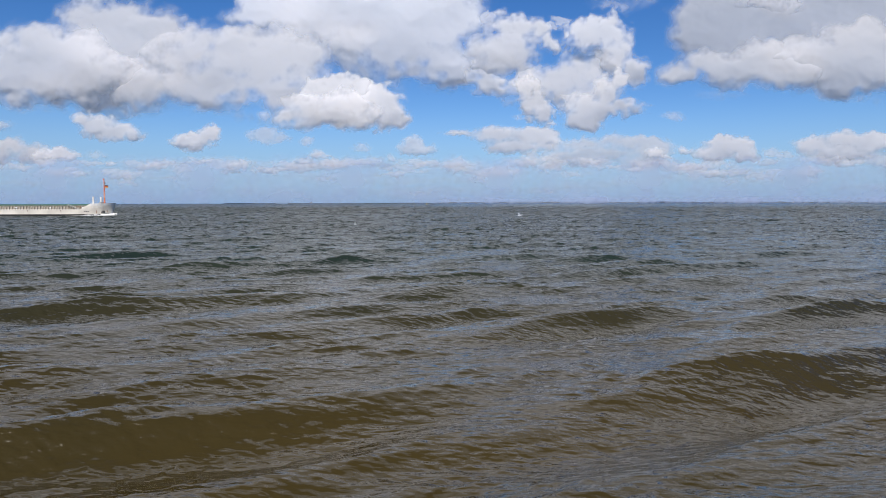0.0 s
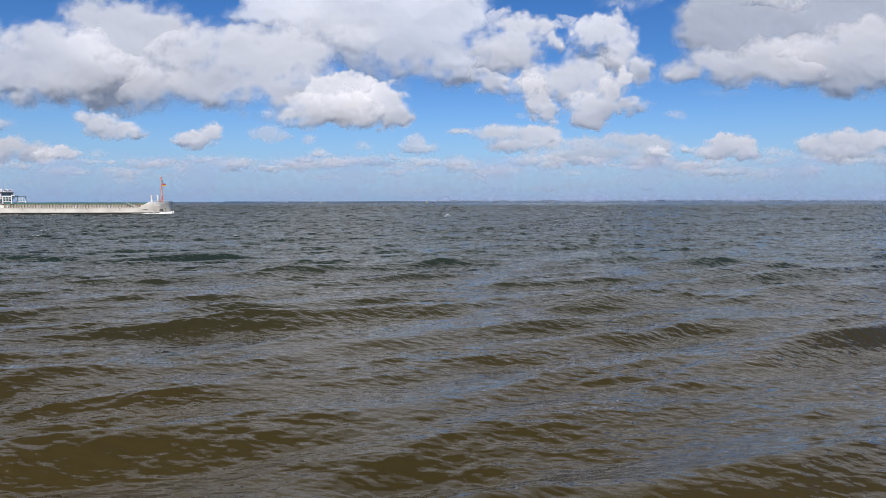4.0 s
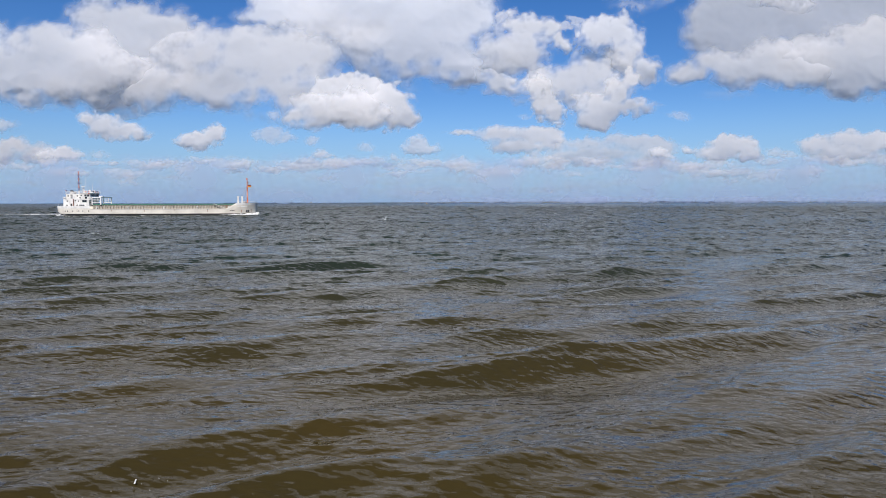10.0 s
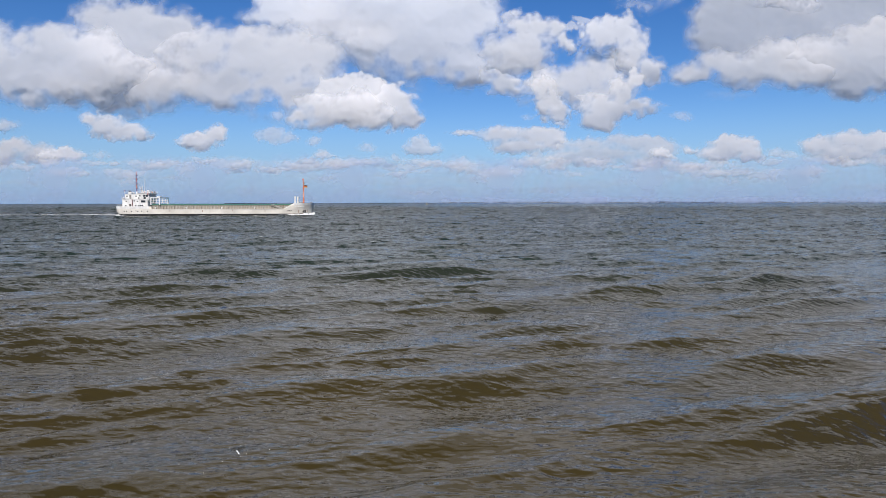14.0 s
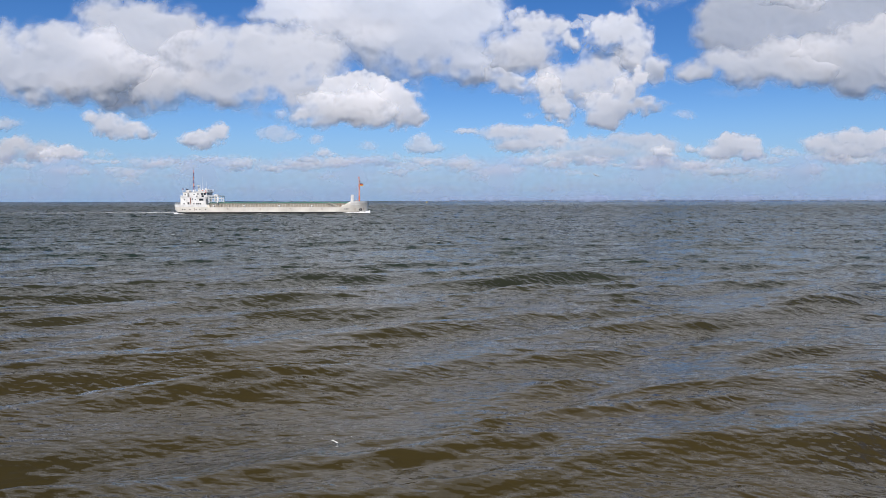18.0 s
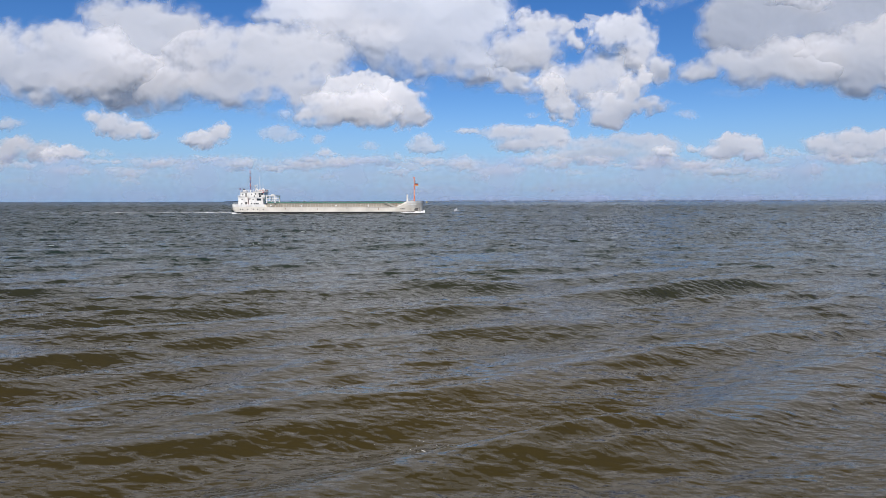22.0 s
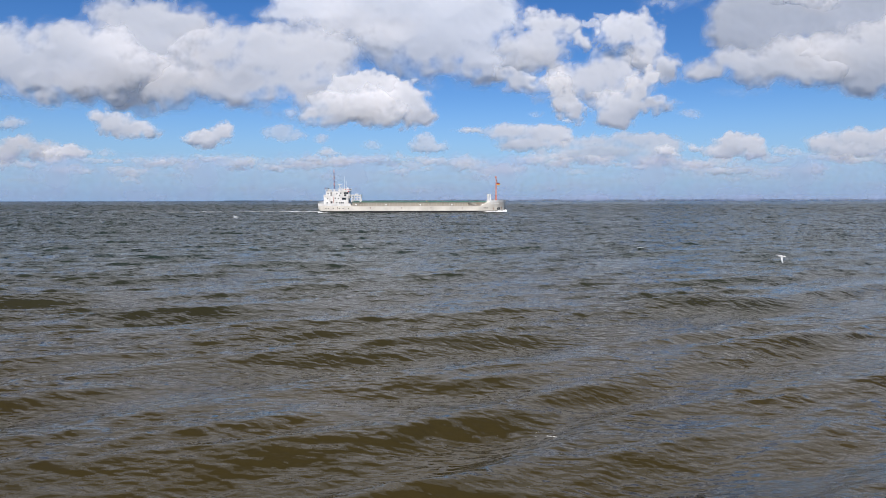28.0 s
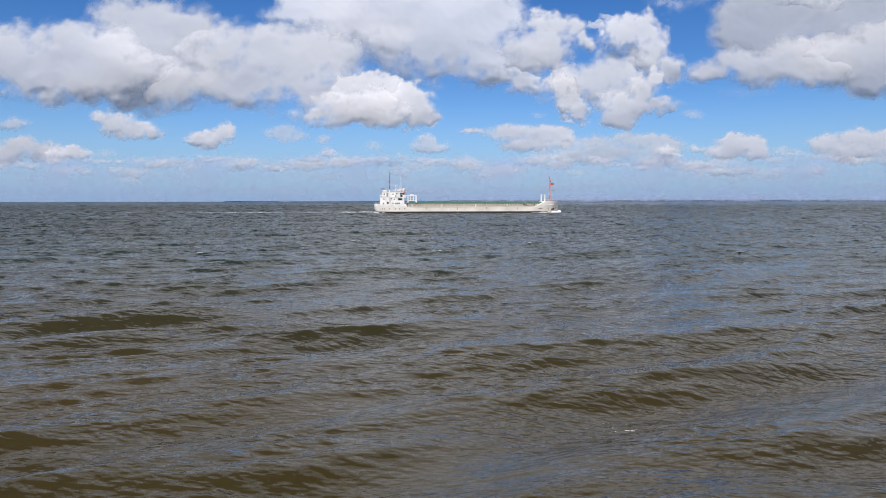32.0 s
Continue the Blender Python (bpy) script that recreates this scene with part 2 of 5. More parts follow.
def far_chop(rng):
    """Chop for the open water, of all lengths: each length shows at the distance where it is just fine enough to see."""
    comps = []
    for n in range(46):
        lam = 1.2 * (70.0 / 1.2) ** (n / 45.0) * rng.uniform(0.95, 1.05)
        ang = radians(-80) + rng.normal(0, 0.55)
        k = 2 * math.pi / lam
        comps.append((k * math.cos(ang), k * math.sin(ang), 0.1 / k * rng.uniform(0.7, 1.3), rng.uniform(0, 6.283)))
    return comps


CHOP = far_chop(np.random.RandomState(5))
WAVES = swell(np.random.RandomState(7))


def wave_field(x, y):
    """Height and sideways shift of the water at x, y."""
    z, gx, gy = np.zeros_like(x), np.zeros_like(x), np.zeros_like(x)
    fine = np.maximum(0.075 + 0.002 * np.maximum(y, 0), np.where(y > 260, 0.0038 * y, 0))      # the finest detail kept there
    # waves come in groups, with calmer water between them
    group = np.clip(0.62 + 1.15 * fbm(x / 15.0 + 3.1, y / 9.0 + 8.2, 2), 0.5, 1.6)
    # the longer waves steepen as they run into shallow water
    shoal = np.clip((y - 25.0) / 45.0, 0, 1)
    group = np.minimum(group * (1.5 - 0.85 * shoal), 1.25)
    cats_paw = np.clip(0.75 + 1.9 * fbm(x / 6.0 + 9.1, y / 3.5 + 2.2, 3), 0.15, 1.7) * (1.0 + 0.85 * shoal)
    far_off = np.clip((y - 50.0) / 60.0, 0, 1) * np.clip(1.35 - y / 1800.0, 0.45, 1)
    for comps, chop in ((WAVES, False), (CHOP, True)):
        if chop and y.max() < 50:
            continue
        for kx, ky, a, ph in comps:
            k = math.hypot(kx, ky)
            keep = np.clip((2.4 - k * fine) / 0.7, 0, 1)
            if chop:
                keep = keep * np.clip((k * fine - 0.8) / 0.3, 0, 1) * far_off
            else:
                keep = keep * (group if k < 3.9 else cats_paw)
            if keep.max() <= 0:
                continue
            th = kx * x + ky * y + ph
            z += a * keep * np.cos(th)
            s = a * keep * 0.5 * np.sin(th) / k
            gx -= s * kx
            gy -= s * ky
    return z - 0.55 * np.clip((y - 80) / 120, 0, 1), gx, gy


def build_sea():
    # strips that widen and coarsen with distance: near and far edge, columns, row spacing as metres and as a share of the distance
    strips = [(-10, 14, 900, 0.09, 0), (14, 45, 950, 0.11, 0), (45, 100, 950, 0.15, 0.0026), (100, 260, 1000, 0.27, 0.003), (260, 900, 800, 0.8, 0.0046), (900, 5200, 400, 6.0, 0.02)]
    xs, ys, zs = [], [], []
    for y0, y1, cols, dy, share in strips:
        rows = [y0 - dy]
        while rows[-1] < y1 + dy:
            rows.append(rows[-1] + max(dy, share * rows[-1]))
        rows = np.array(rows)
        x = np.linspace(-1, 1, cols)[None, :] * (0.66 * rows + 41)[:, None] + 12.5
        y = np.repeat(rows[:, None], cols, 1)
        z, gx, gy = wave_field(x, y)
        xs.append(x + gx), ys.append(y + gy), zs.append(z)
    # calm coarse water behind the camera and far out to both sides
    for x0, x1, y0, y1 in ((-5200, 5200, -5200, -9.7), (-5200, -20, -10, 5200), (20, 5200, -10, 5200)):
        x, y = np.meshgrid(np.linspace(x0, x1, 9), np.linspace(y0, y1, 9))
        if x0 * x1 > 0:      # outside the wedge of open view
            edge = 12.5 + (0.66 * y + 40) * (1 if x0 > 0 else -1)
            x = edge + (x1 if x0 > 0 else x0) * np.linspace(0, 1, 9)[None, :]
        xs.append(x), ys.append(y), zs.append(np.zeros_like(x) - 0.05)
    me = grid_mesh("water", xs, ys, zs, WATER)
    return tagged(new("water", me), "brown silty sea with short wind waves reflecting the sky", "sea", kind="structure")


water = build_sea()


def build_whitecaps():
    """Small broken crests that ride on the waves."""
    rng = np.random.RandomState(21)
    v, q = [], []
    for n in range(16):
        y0 = 85 * (420 / 85.0) ** rng.rand()
        x0 = rng.uniform(-1, 1) * (0.7 * y0 + 25)
        gx, gy = np.meshgrid(np.linspace(x0 - 4, x0 + 4, 33), np.linspace(y0 - 4, y0 + 4, 33))
        z, ox, oy = wave_field(gx, gy)
        j = np.unravel_index(np.argmax(z), z.shape)
        cx, cy, cz = gx[j] + ox[j], gy[j] + oy[j], z[j]
        length, wide = rng.uniform(0.2, 0.7), rng.uniform(0.06, 0.15)
        for s in range(7):
            px, py = cx + rng.normal(0, length * 0.5), cy - 0.12 + rng.normal(0, wide)
            r = rng.uniform(0.04, 0.1)
            base = len(v)
            for k in range(6):
                t = k * math.pi / 3
                v.append((px + 1.9 * r * math.cos(t), py + r * math.sin(t), cz - 0.02 + rng.uniform(-0.02, 0.03)))
            v.append((px, py, cz + r * 0.35))
            q += [(base + k, base + (k + 1) % 6, base + 6) for k in range(6)]
    me = raw_mesh("whitecaps", np.array(v), np.array(q), FOAM)
    ob = tagged(new("whitecaps", me), "small broken white crests on the waves", "foam", kind="stuff")
    return ob


whitecaps = build_whitecaps()


# ---- clouds ----
CLOUDS = []


def smooth_row(v, n):
    """A running mean along a row."""
    n = max(1, min(n, len(v) // 2))
    pad = np.concatenate([np.full(n, v[0]), v, np.full(n, v[-1])])
    return np.convolve(pad, np.ones(2 * n + 1) / (2 * n + 1), "valid")


def billow(name, far, cover, lobes, white, gaps, rag, soft, mat):
    """The bulging, sunlit front of a cumulus, built round lobes of (across, up, half width, half height) on a chart of
    the sky in
    which 1207 units make 45 degrees. gaps: lobes of clear air cut out of it. far: its distance. cover: how dense it is
    at most.
    white: 1 for bright vapour, less where a cloud's shade is put into its colour. rag: how ragged its outline is. soft:
    how soft."""
    seed = len(CLOUDS) * 7.7 + 2.3 + 1.9 * len(lobes)
    x0, x1 = min(l[0] - 1.4 * l[2] for l in lobes), max(l[0] + 1.4 * l[2] for l in lobes)
    y0, y1 = min(l[1] - 1.4 * l[3] for l in lobes), max(l[1] + 1.4 * l[3] for l in lobes)
    step = max(1.6, min(3.0, (x1 - x0) / 70)) * (1.0 if y0 < 330 else 5.0)
    a, e = np.meshgrid(np.arange(x0, x1 + step, step), np.arange(y0, y1 + step, step))
    size = float(np.mean([min(l[2], l[3] * 1.6) for l in lobes]))
    w = max(0.25, min(1.0, size / 70))
    wa = a + rag * w * (22 * fbm(a / (80 * w) + seed, e / (70 * w), 2) + 12 * fbm(a / (30 * w) + seed, e / (28 * w) + 5, 2))
    we = e + rag * w * (15 * fbm(a / (70 * w) + seed + 40, e / (60 * w) + 9, 2) + 11 * fbm(a / (28 * w) + seed + 60, e / (26 * w) + 2, 2))
    field, high = np.full_like(a, -9.0), np.zeros_like(a)
    for ca, ce, ra, re in lobes:
        f = (1 - np.sqrt(((wa - ca) / ra) ** 2 + ((we - ce) / re) ** 2)) * (min(ra, re * 1.4) / (70 * w)) ** 0.35
        h = np.clip(0.5 + 0.5 * (f - field) / 0.5, 0, 1)
        field = field * (1 - h) + f * h + 0.25 * h * (1 - h)
        high = high * (1 - h) + h * (we - ce) / re
    for ca, ce, ra, re in gaps:
        f = (np.sqrt(((wa - ca) / ra) ** 2 + ((we - ce) / re) ** 2) - 1) * (min(ra, re * 1.4) / (70 * w)) ** 0.35
        field = np.minimum(field, f)
    puff = fbm(a / (44 * w) + seed, e / (36 * w) + 3, 4, True)
    field = field + 0.12 * (puff - 0.3) * rag
    crisp = np.clip((high + 0.35) / 1.2, 0, 1)
    if y0 > 330:        # the unseen clouds added overhead
        crisp, soft = np.ones_like(crisp), 0.25
    dens = np.clip((field + 0.12) / (2.2 * soft * (1.0 - 0.5 * crisp)), 0, 1)
    # each column of cloud leans back towards its sunlit top and draws in under its flat base
    solid = field > 0.02
    mid_e = np.full(a.shape[1], float(np.mean([l[1] for l in lobes])))
    top = np.where(solid.any(0), np.where(solid, e, -1e9).max(0), mid_e + 2)
    low = np.where(solid.any(0), np.where(solid, e, 1e9).min(0), mid_e - 2)
    reach = max(2, int(0.9 * size / step))
    top, low = smooth_row(smooth_row(top, reach), reach), smooth_row(smooth_row(low, reach), reach)
    tall = np.maximum(top - low, 0.35 * size)
    v = np.clip((e - low) / tall, -0.15, 1.15)
    lean = np.where(v > 0.6, 0.62 * (v - 0.6) ** 2, 0.85 * (v - 0.6) ** 2) * tall
    rim = np.clip(field * 1.6, 0, 1)
    rim = rim * rim * (3 - 2 * rim)
    lump = fbm(a / (120 * w) + seed + 11, e / (95 * w) + 6, 2)
    knob = fbm(a / (46 * w) + seed + 21, e / (40 * w) + 1, 2, True)
    fold = (1.0 if cover > 0.6 else 0.3)
    bulge = fold * (w * (9.0 * lump + 1.3 * knob * rim) - 0.45 * lean + 0.1 * size * rim)
    k = 1204 + (e - 84) * 0.0694
    d = far - bulge * far / 1207
    x, y, z = a / k * d, d, e * 0.998 / k * d + 5.4
    cx, cz = float(np.mean(x)), float(np.mean(z))
    r, c = a.shape
    i = np.arange(r * c).reshape(r, c)
    q = np.stack([i[:-1, :-1], i[:-1, 1:], i[1:, 1:], i[1:, :-1]], -1).reshape(-1, 4)
    q = q[(dens > 0.0).ravel()[q].any(1)]
    used, inv = np.unique(q, return_inverse=True)
    co = np.stack([x - cx, y - far, z - cz], -1).reshape(-1, 3)[used]
    me = raw_mesh(name, co, inv.reshape(-1, 4), mat)
    # uneven whiteness paints soft mottled shading into the vapour
    for key, val in (("vapour", dens.ravel()[used]), ("cover", np.full(len(used), cover)),
                     ("whiteness", (white * (1 + 0.16 * fbm(a / 150 + seed, e / 110 + 4, 2))).ravel()[used])):
        me.attributes.new(key, "FLOAT", "POINT").data.foreach_set("value", val.astype(np.float32))
    return me, cx, cz, float(np.mean(e))


def cloud(name, far, cover, drift, label, lobes, white=0.93, gaps=(), rag=1.0, soft=0.55, mat=None):
    """A cloud of one billow. drift: units it moves per unit of height in 32 s."""
    me, cx, cz, mid = billow(name, far, cover, lobes, white, gaps, rag, soft, mat or CLOUD)
    ob = tagged(new(name, me), label, "cloud", "clouds in the sky")
    CLOUDS.append((ob, cx, far, cz, drift * mid / 32 * far / 1207))
    return ob


def heaped_cloud(name, far, drift, label, billows):
    """A cloud heaped up of several billows, each (distance behind the front, white, lobes, gaps, rag, soft)."""
    thing = tagged(new(name), label, "cloud", "clouds in the sky")
    mids = []
    for back, white, lobes, gaps, rag, soft in billows:
        me, cx, cz, mid = billow("billow", far + back, 1.0, lobes, white, gaps, rag, soft, CLOUD)
        ob = new("billow", me)
        ob.parent, ob.location = thing, (cx, back, cz)
        mids.append(mid)
    CLOUDS.append((thing, 0.0, far, 0.0, drift * float(np.mean(mids)) / 32 * far / 1207))
    return thing


# the middle billow's shade is painted in as lower whiteness
heaped_cloud("large_cloud", 3600, 0.235, "big white cumulus cloud with a flat grey base", [
    (0, 0.82, [(-784, 242, 130, 72), (-664, 244, 110, 80), (-604, 226, 110, 66), (-684, 204, 140, 40)], (), 1.1, 0.75),
    (45, 0.66, [(-594, 300, 74, 66), (-544, 272, 110, 92), (-474, 306, 64, 50), (-494, 222, 130, 66), (-574, 200, 150, 46)], (), 1.1, 0.75),
    (20, 0.76, [(-414, 258, 90, 62), (-324, 254, 110, 66), (-254, 246, 100, 70), (-384, 204, 150, 48), (-254, 196, 110, 58), (-484, 200, 110, 46)], (), 1.0, 0.85)])
heaped_cloud("overhead_cloud", 4150, 0.235, "broad white cumulus cloud with a shaded underside", [
    (0, 0.95, [(-284, 338, 76, 54), (-194, 320, 120, 72), (-94, 318, 140, 102), (6, 300, 110, 106), (66, 326, 60, 60), (-54, 262, 120, 62), (36, 246, 100, 54)], (), 0.9, 0.8),
    (60, 0.9, [(-214, 290, 90, 60), (-244, 256, 80, 46), (-144, 284, 100, 46)], (), 0.9, 0.9)])
heaped_cloud("cauliflower_cloud", 3300, 0.30, "bright puffy cumulus cloud with a rounded top", [
    (-25, 0.97, [(-216, 166, 56, 34), (-154, 150, 100, 24), (-244, 146, 60, 20), (-150, 170, 70, 30)], (), 1.5, 0.9),
    (0, 1.0, [(-174, 188, 54, 38), (-134, 194, 46, 34), (-160, 170, 60, 30)], (), 1.7, 0.5),
    (-12, 0.97, [(-90, 184, 44, 34), (-80, 156, 46, 32), (-112, 164, 50, 30)], (), 1.6, 0.55)])
heaped_cloud("ring_cloud", 3550, 0.27, "ragged white cumulus cloud with a blue gap in it", [
    (0, 0.88, [(150, 284, 66, 48), (198, 300, 46, 28), (122, 266, 60, 50), (222, 274, 20, 18), (166, 250, 40, 34)], (), 1.8, 0.85),
    (-40, 0.9, [(290, 292, 56, 38), (326, 290, 40, 40), (340, 256, 32, 52), (366, 228, 30, 30), (266, 296, 34, 24)], (), 1.8, 0.8),
    (20, 0.76, [(231, 214, 66, 40), (282, 226, 58, 50), (312, 236, 44, 56), (188, 206, 44, 42), (262, 190, 76, 34)], (), 1.6, 0.95),
    (40, 0.84, [(140, 222, 56, 48), (106, 216, 44, 36), (176, 208, 40, 40)], [(142, 226, 13, 11)], 1.5, 1.0),
    (-70, 0.9, [(192, 174, 30, 30), (206, 156, 26, 24), (178, 194, 30, 26)], (), 1.8, 0.8),
    (-60, 0.88, [(286, 164, 54, 32), (336, 166, 60, 18), (274, 144, 40, 20), (318, 192, 30, 28), (342, 206, 24, 26)], (), 1.8, 0.85)])
cloud("wisp_cloud", 3600, 0.6, 0.27, "thin bright wisp of cloud", [(252, 318, 24, 8), (228, 308, 14, 9)], 0.9, (), 1.6)
cloud("wisp_cloud", 3620, 0.45, 0.27, "thin pale wisp of cloud", [(352, 344, 50, 18), (396, 352, 40, 18)], 0.9, (), 1.8, 1.5)
cloud("wisp_cloud", 3600, 0.6, 0.27, "thin pale wisp of cloud", [(126, 322, 16, 14)], 0.9, (), 1.6)
# low whiteness: this cloud's shaded grey is put into its colour
heaped_cloud("dark_cloud", 3784, 0.21, "grey cumulus cloud with a darker underside", [
    (0, 0.32, [(482, 306, 60, 80), (556, 306, 110, 80), (656, 316, 120, 76), (786, 330, 130, 76), (530, 270, 80, 40)], (), 0.9, 0.6),
    (-40, 0.62, [(636, 336, 46, 24), (596, 352, 60, 24)], (), 1.3, 1.2)])
heaped_cloud("long_cloud", 3553, 0.21, "long white cumulus cloud bank below a grey cloud", [
    (0, 0.7, [(446, 218, 50, 20), (516, 234, 90, 36), (596, 242, 100, 42), (640, 226, 90, 34)], (), 0.9, 0.7),
    (14, 0.72, [(686, 244, 110, 58), (776, 250, 120, 72), (756, 212, 100, 40)], (), 0.9, 0.7)])
cloud("wisp_cloud", 3500, 0.3, 0.22, "thin grey wisp under the cloud bank", [(496, 188, 50, 11), (530, 186, 40, 9)], 0.7, (), 1.2, 1.8)
cloud("small_cloud", 3330, 0.95, 0.25, "small soft white cumulus cloud",
      [(-616, 148, 28, 16), (-589, 136, 40, 24), (-549, 124, 40, 18), (-524, 118, 22, 10)], 0.86, (), 1.3, 0.7)
cloud("small_cloud", 3277, 0.97, 0.23, "small rounded white cumulus cloud",
      [(-424, 108, 38, 18), (-394, 118, 24, 20), (-444, 104, 22, 13)], 0.9, (), 1.2, 0.6)
cloud("small_cloud", 3280, 0.6, 0.27, "thin faint white cloud", [(-294, 119, 36, 17), (-266, 112, 22, 10)], 0.85, (), 1.2, 0.8)
cloud("small_cloud", 3270, 0.6, 0.27, "thin faint white cloud", [(-224, 108, 16, 10)], 0.85, (), 1.2, 0.9)
cloud("small_cloud", 3220, 0.72, 0.23, "thin faint white cloud", [(-42, 102, 26, 18), (-24, 92, 30, 13), (-52, 92, 20, 10)], 0.9, (), 1.3, 0.8)
heaped_cloud("low_cloud", 3206, 0.25, "low white cumulus cloud over the horizon", [
    (0, 0.72, [(-754, 96, 58, 20), (-714, 84, 50, 16), (-784, 84, 60, 20)], (), 1.3, 0.8),
    (-20, 0.86, [(-664, 88, 32, 14), (-644, 82, 24, 11), (-690, 80, 26, 12)], (), 1.3, 0.7)])
cloud("small_cloud", 3324, 0.75, 0.25, "thin faint white cloud", [(-769, 135, 38, 13)], 0.7, (), 1.2, 0.9)
cloud("low_cloud", 3265, 0.93, 0.23, "low flat white cloud over the horizon",
      [(106, 118, 56, 17), (166, 116, 52, 18), (146, 98, 66, 16), (46, 121, 44, 6), (196, 104, 28, 20)], 0.84, (), 1.0, 0.7)
cloud("low_cloud_bank", 3208, 0.8, 0.21, "pale grey cloud bank low over the horizon",
      [(256, 100, 60, 16), (326, 104, 70, 16), (276, 84, 110, 20), (376, 88, 50, 24), (216, 76, 80, 16), (366, 70, 70, 12)], 0.72, (), 1.1, 0.8)
cloud("low_cloud", 3223, 0.95, 0.21, "low white cumulus cloud over the horizon",
      [(502, 98, 44, 20), (534, 96, 30, 21), (484, 84, 40, 13), (540, 80, 30, 12)], 0.86, (), 1.2, 0.6)
cloud("low_cloud", 3229, 0.95, 0.24, "low white cumulus cloud over the horizon",
      [(664, 98, 40, 20), (712, 106, 46, 20), (760, 102, 50, 20), (716, 84, 90, 18)], 0.84, (), 1.2, 0.65)
for ca, ce, ra, re, cov, lab in ((380, 88, 20, 11, 0.9, "small bright fleck of low cloud"), (432, 90, 16, 9, 0.9, "small bright fleck of low cloud"), (402, 80, 12, 7, 0.7, "small bright fleck of low cloud"),
                                 (586, 86, 24, 10, 0.6, "small faint low cloud"), (612, 84, 14, 8, 0.5, "small faint low cloud"), (421, 151, 24, 8, 0.45, "thin grey wisp of cloud"),
                                 (150, 150, 16, 5, 0.3, "thin grey wisp of cloud"), (206, 138, 10, 3, 0.9, "small bright lens of cloud"), (-208, 84, 20, 9, 0.85, "small low white cloud"),
                                 (-236, 72, 22, 10, 0.7, "small low white cloud"), (-190, 70, 20, 10, 0.6, "small low white cloud"), (-256, 66, 18, 8, 0.6, "small low white cloud"),
                                 (-494, 66, 16, 6, 0.9, "small low white cloud"), (-574, 70, 12, 4, 0.8, "small low white cloud"), (-366, 56, 24, 7, 0.8, "small low white cloud"),
                                 (-304, 56, 16, 5, 0.6, "small low white cloud"), (-132, 96, 22, 9, 0.5, "small faint low cloud"), (-82, 78, 14, 8, 0.45, "small faint low cloud"),
                                 (-600, 84, 24, 8, 0.4, "small faint low cloud"), (46, 66, 40, 8, 0.5, "small faint low cloud"), (-100, 66, 36, 9, 0.4, "small faint low cloud")):
    cloud("wisp_cloud", 3170, cov, 0.22, lab, [(ca, ce, ra, re), (ca + 0.5 * ra, ce - 0.4 * re, 0.7 * ra, 0.6 * re)], 0.9, (), 1.3, 0.95)
lumps = np.random.RandomState(17)
for n in range(44):
    ca, ce = -790 + 1580 * (n + lumps.rand()) / 44, 46 + 28 * lumps.rand()
    ra, re = lumps.uniform(30, 80), lumps.uniform(6, 12)
    cloud("low_streak", 3150, lumps.uniform(0.5, 0.85), 0.21, "flat pale streak of cloud low over the sea",
          [(ca, ce, ra, re), (ca + lumps.uniform(-0.6, 0.6) * ra, ce + 0.5 * re, 0.5 * ra, 0.8 * re)], 0.85, (), 1.3, 1.1)
for n in range(15):
    ca, ce = -800 + 1600 * (n + lumps.rand()) / 15, lumps.uniform(14, 52)
    ra, re = lumps.uniform(50, 130), lumps.uniform(5, 11)
    cloud("low_streak", 3146, lumps.uniform(0.22, 0.5), 0.2, "thin grey veil of cloud low over the sea",
          [(ca, ce, ra, re), (ca + lumps.uniform(-0.7, 0.7) * ra, ce - 0.4 * re, 0.6 * ra, 0.7 * re)], lumps.uniform(0.7, 0.95), (), 1.2, 1.4)
# sheets tinted blue, for the haze that distance lays over the low clouds
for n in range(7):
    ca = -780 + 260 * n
    cloud("haze_sheet", 3040 + 4 * n, 0.34, 0.2, "thin blue-tinted sheet put in as haze low over the sea",
          [(ca, 52, 250, 34), (ca + 90, 34, 200, 40), (ca + 60, 64, 120, 16), (ca, 8, 280, 30)], 0.9, (), 0.8, 1.3, HAZE_TINT)
# sheets added before the shore, painting haze over it to lighten it
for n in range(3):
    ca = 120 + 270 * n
    cloud("haze_sheet", 3028 + 3 * n, 0.6, 0.0, "pale blue sheet put in as haze before the far shore",
          [(ca, 2, 190, 10), (ca + 110, 1, 170, 9)], 0.75, (), 0.5, 1.3, HAZE_TINT)
# unseen clouds added above the view: white brightens the water's reflections, grey dims them
for ca, ce in ((-150, 500), (330, 500), (-520, 620), (0, 600), (520, 640), (-260, 1000), (300, 1040)):
    cloud("fill_cloud", 4850, 1.0, 0.235, "unseen white cloud overhead, added for the water to reflect",
          [(ca, ce, 480, 0.22 * ce), (ca + 150, ce + 60, 360, 0.2 * ce)], 1.0, mat=FILL_CLOUD)
cloud("fill_cloud", 4700, 1.0, 0.235, "unseen grey cloud overhead, added for the water to reflect",
      [(-724, 497, 390, 115), (-454, 487, 306, 102)], 0.5, mat=FILL_CLOUD)
cloud("fill_cloud", 4700, 1.0, 0.235, "unseen white cloud overhead, added for the water to reflect",
      [(-164, 557, 362, 115), (36, 537, 306, 102)], 1, mat=FILL_CLOUD)
cloud("fill_cloud", 4700, 1.0, 0.235, "unseen grey cloud overhead, added for the water to reflect",
      [(366, 507, 390, 115), (616, 507, 334, 102)], 0.6, mat=FILL_CLOUD)
cloud("fill_cloud", 4700, 1.0, 0.235, "unseen grey cloud overhead, added for the water to reflect",
      [(966, 477, 362, 128)], 0.6, mat=FILL_CLOUD)
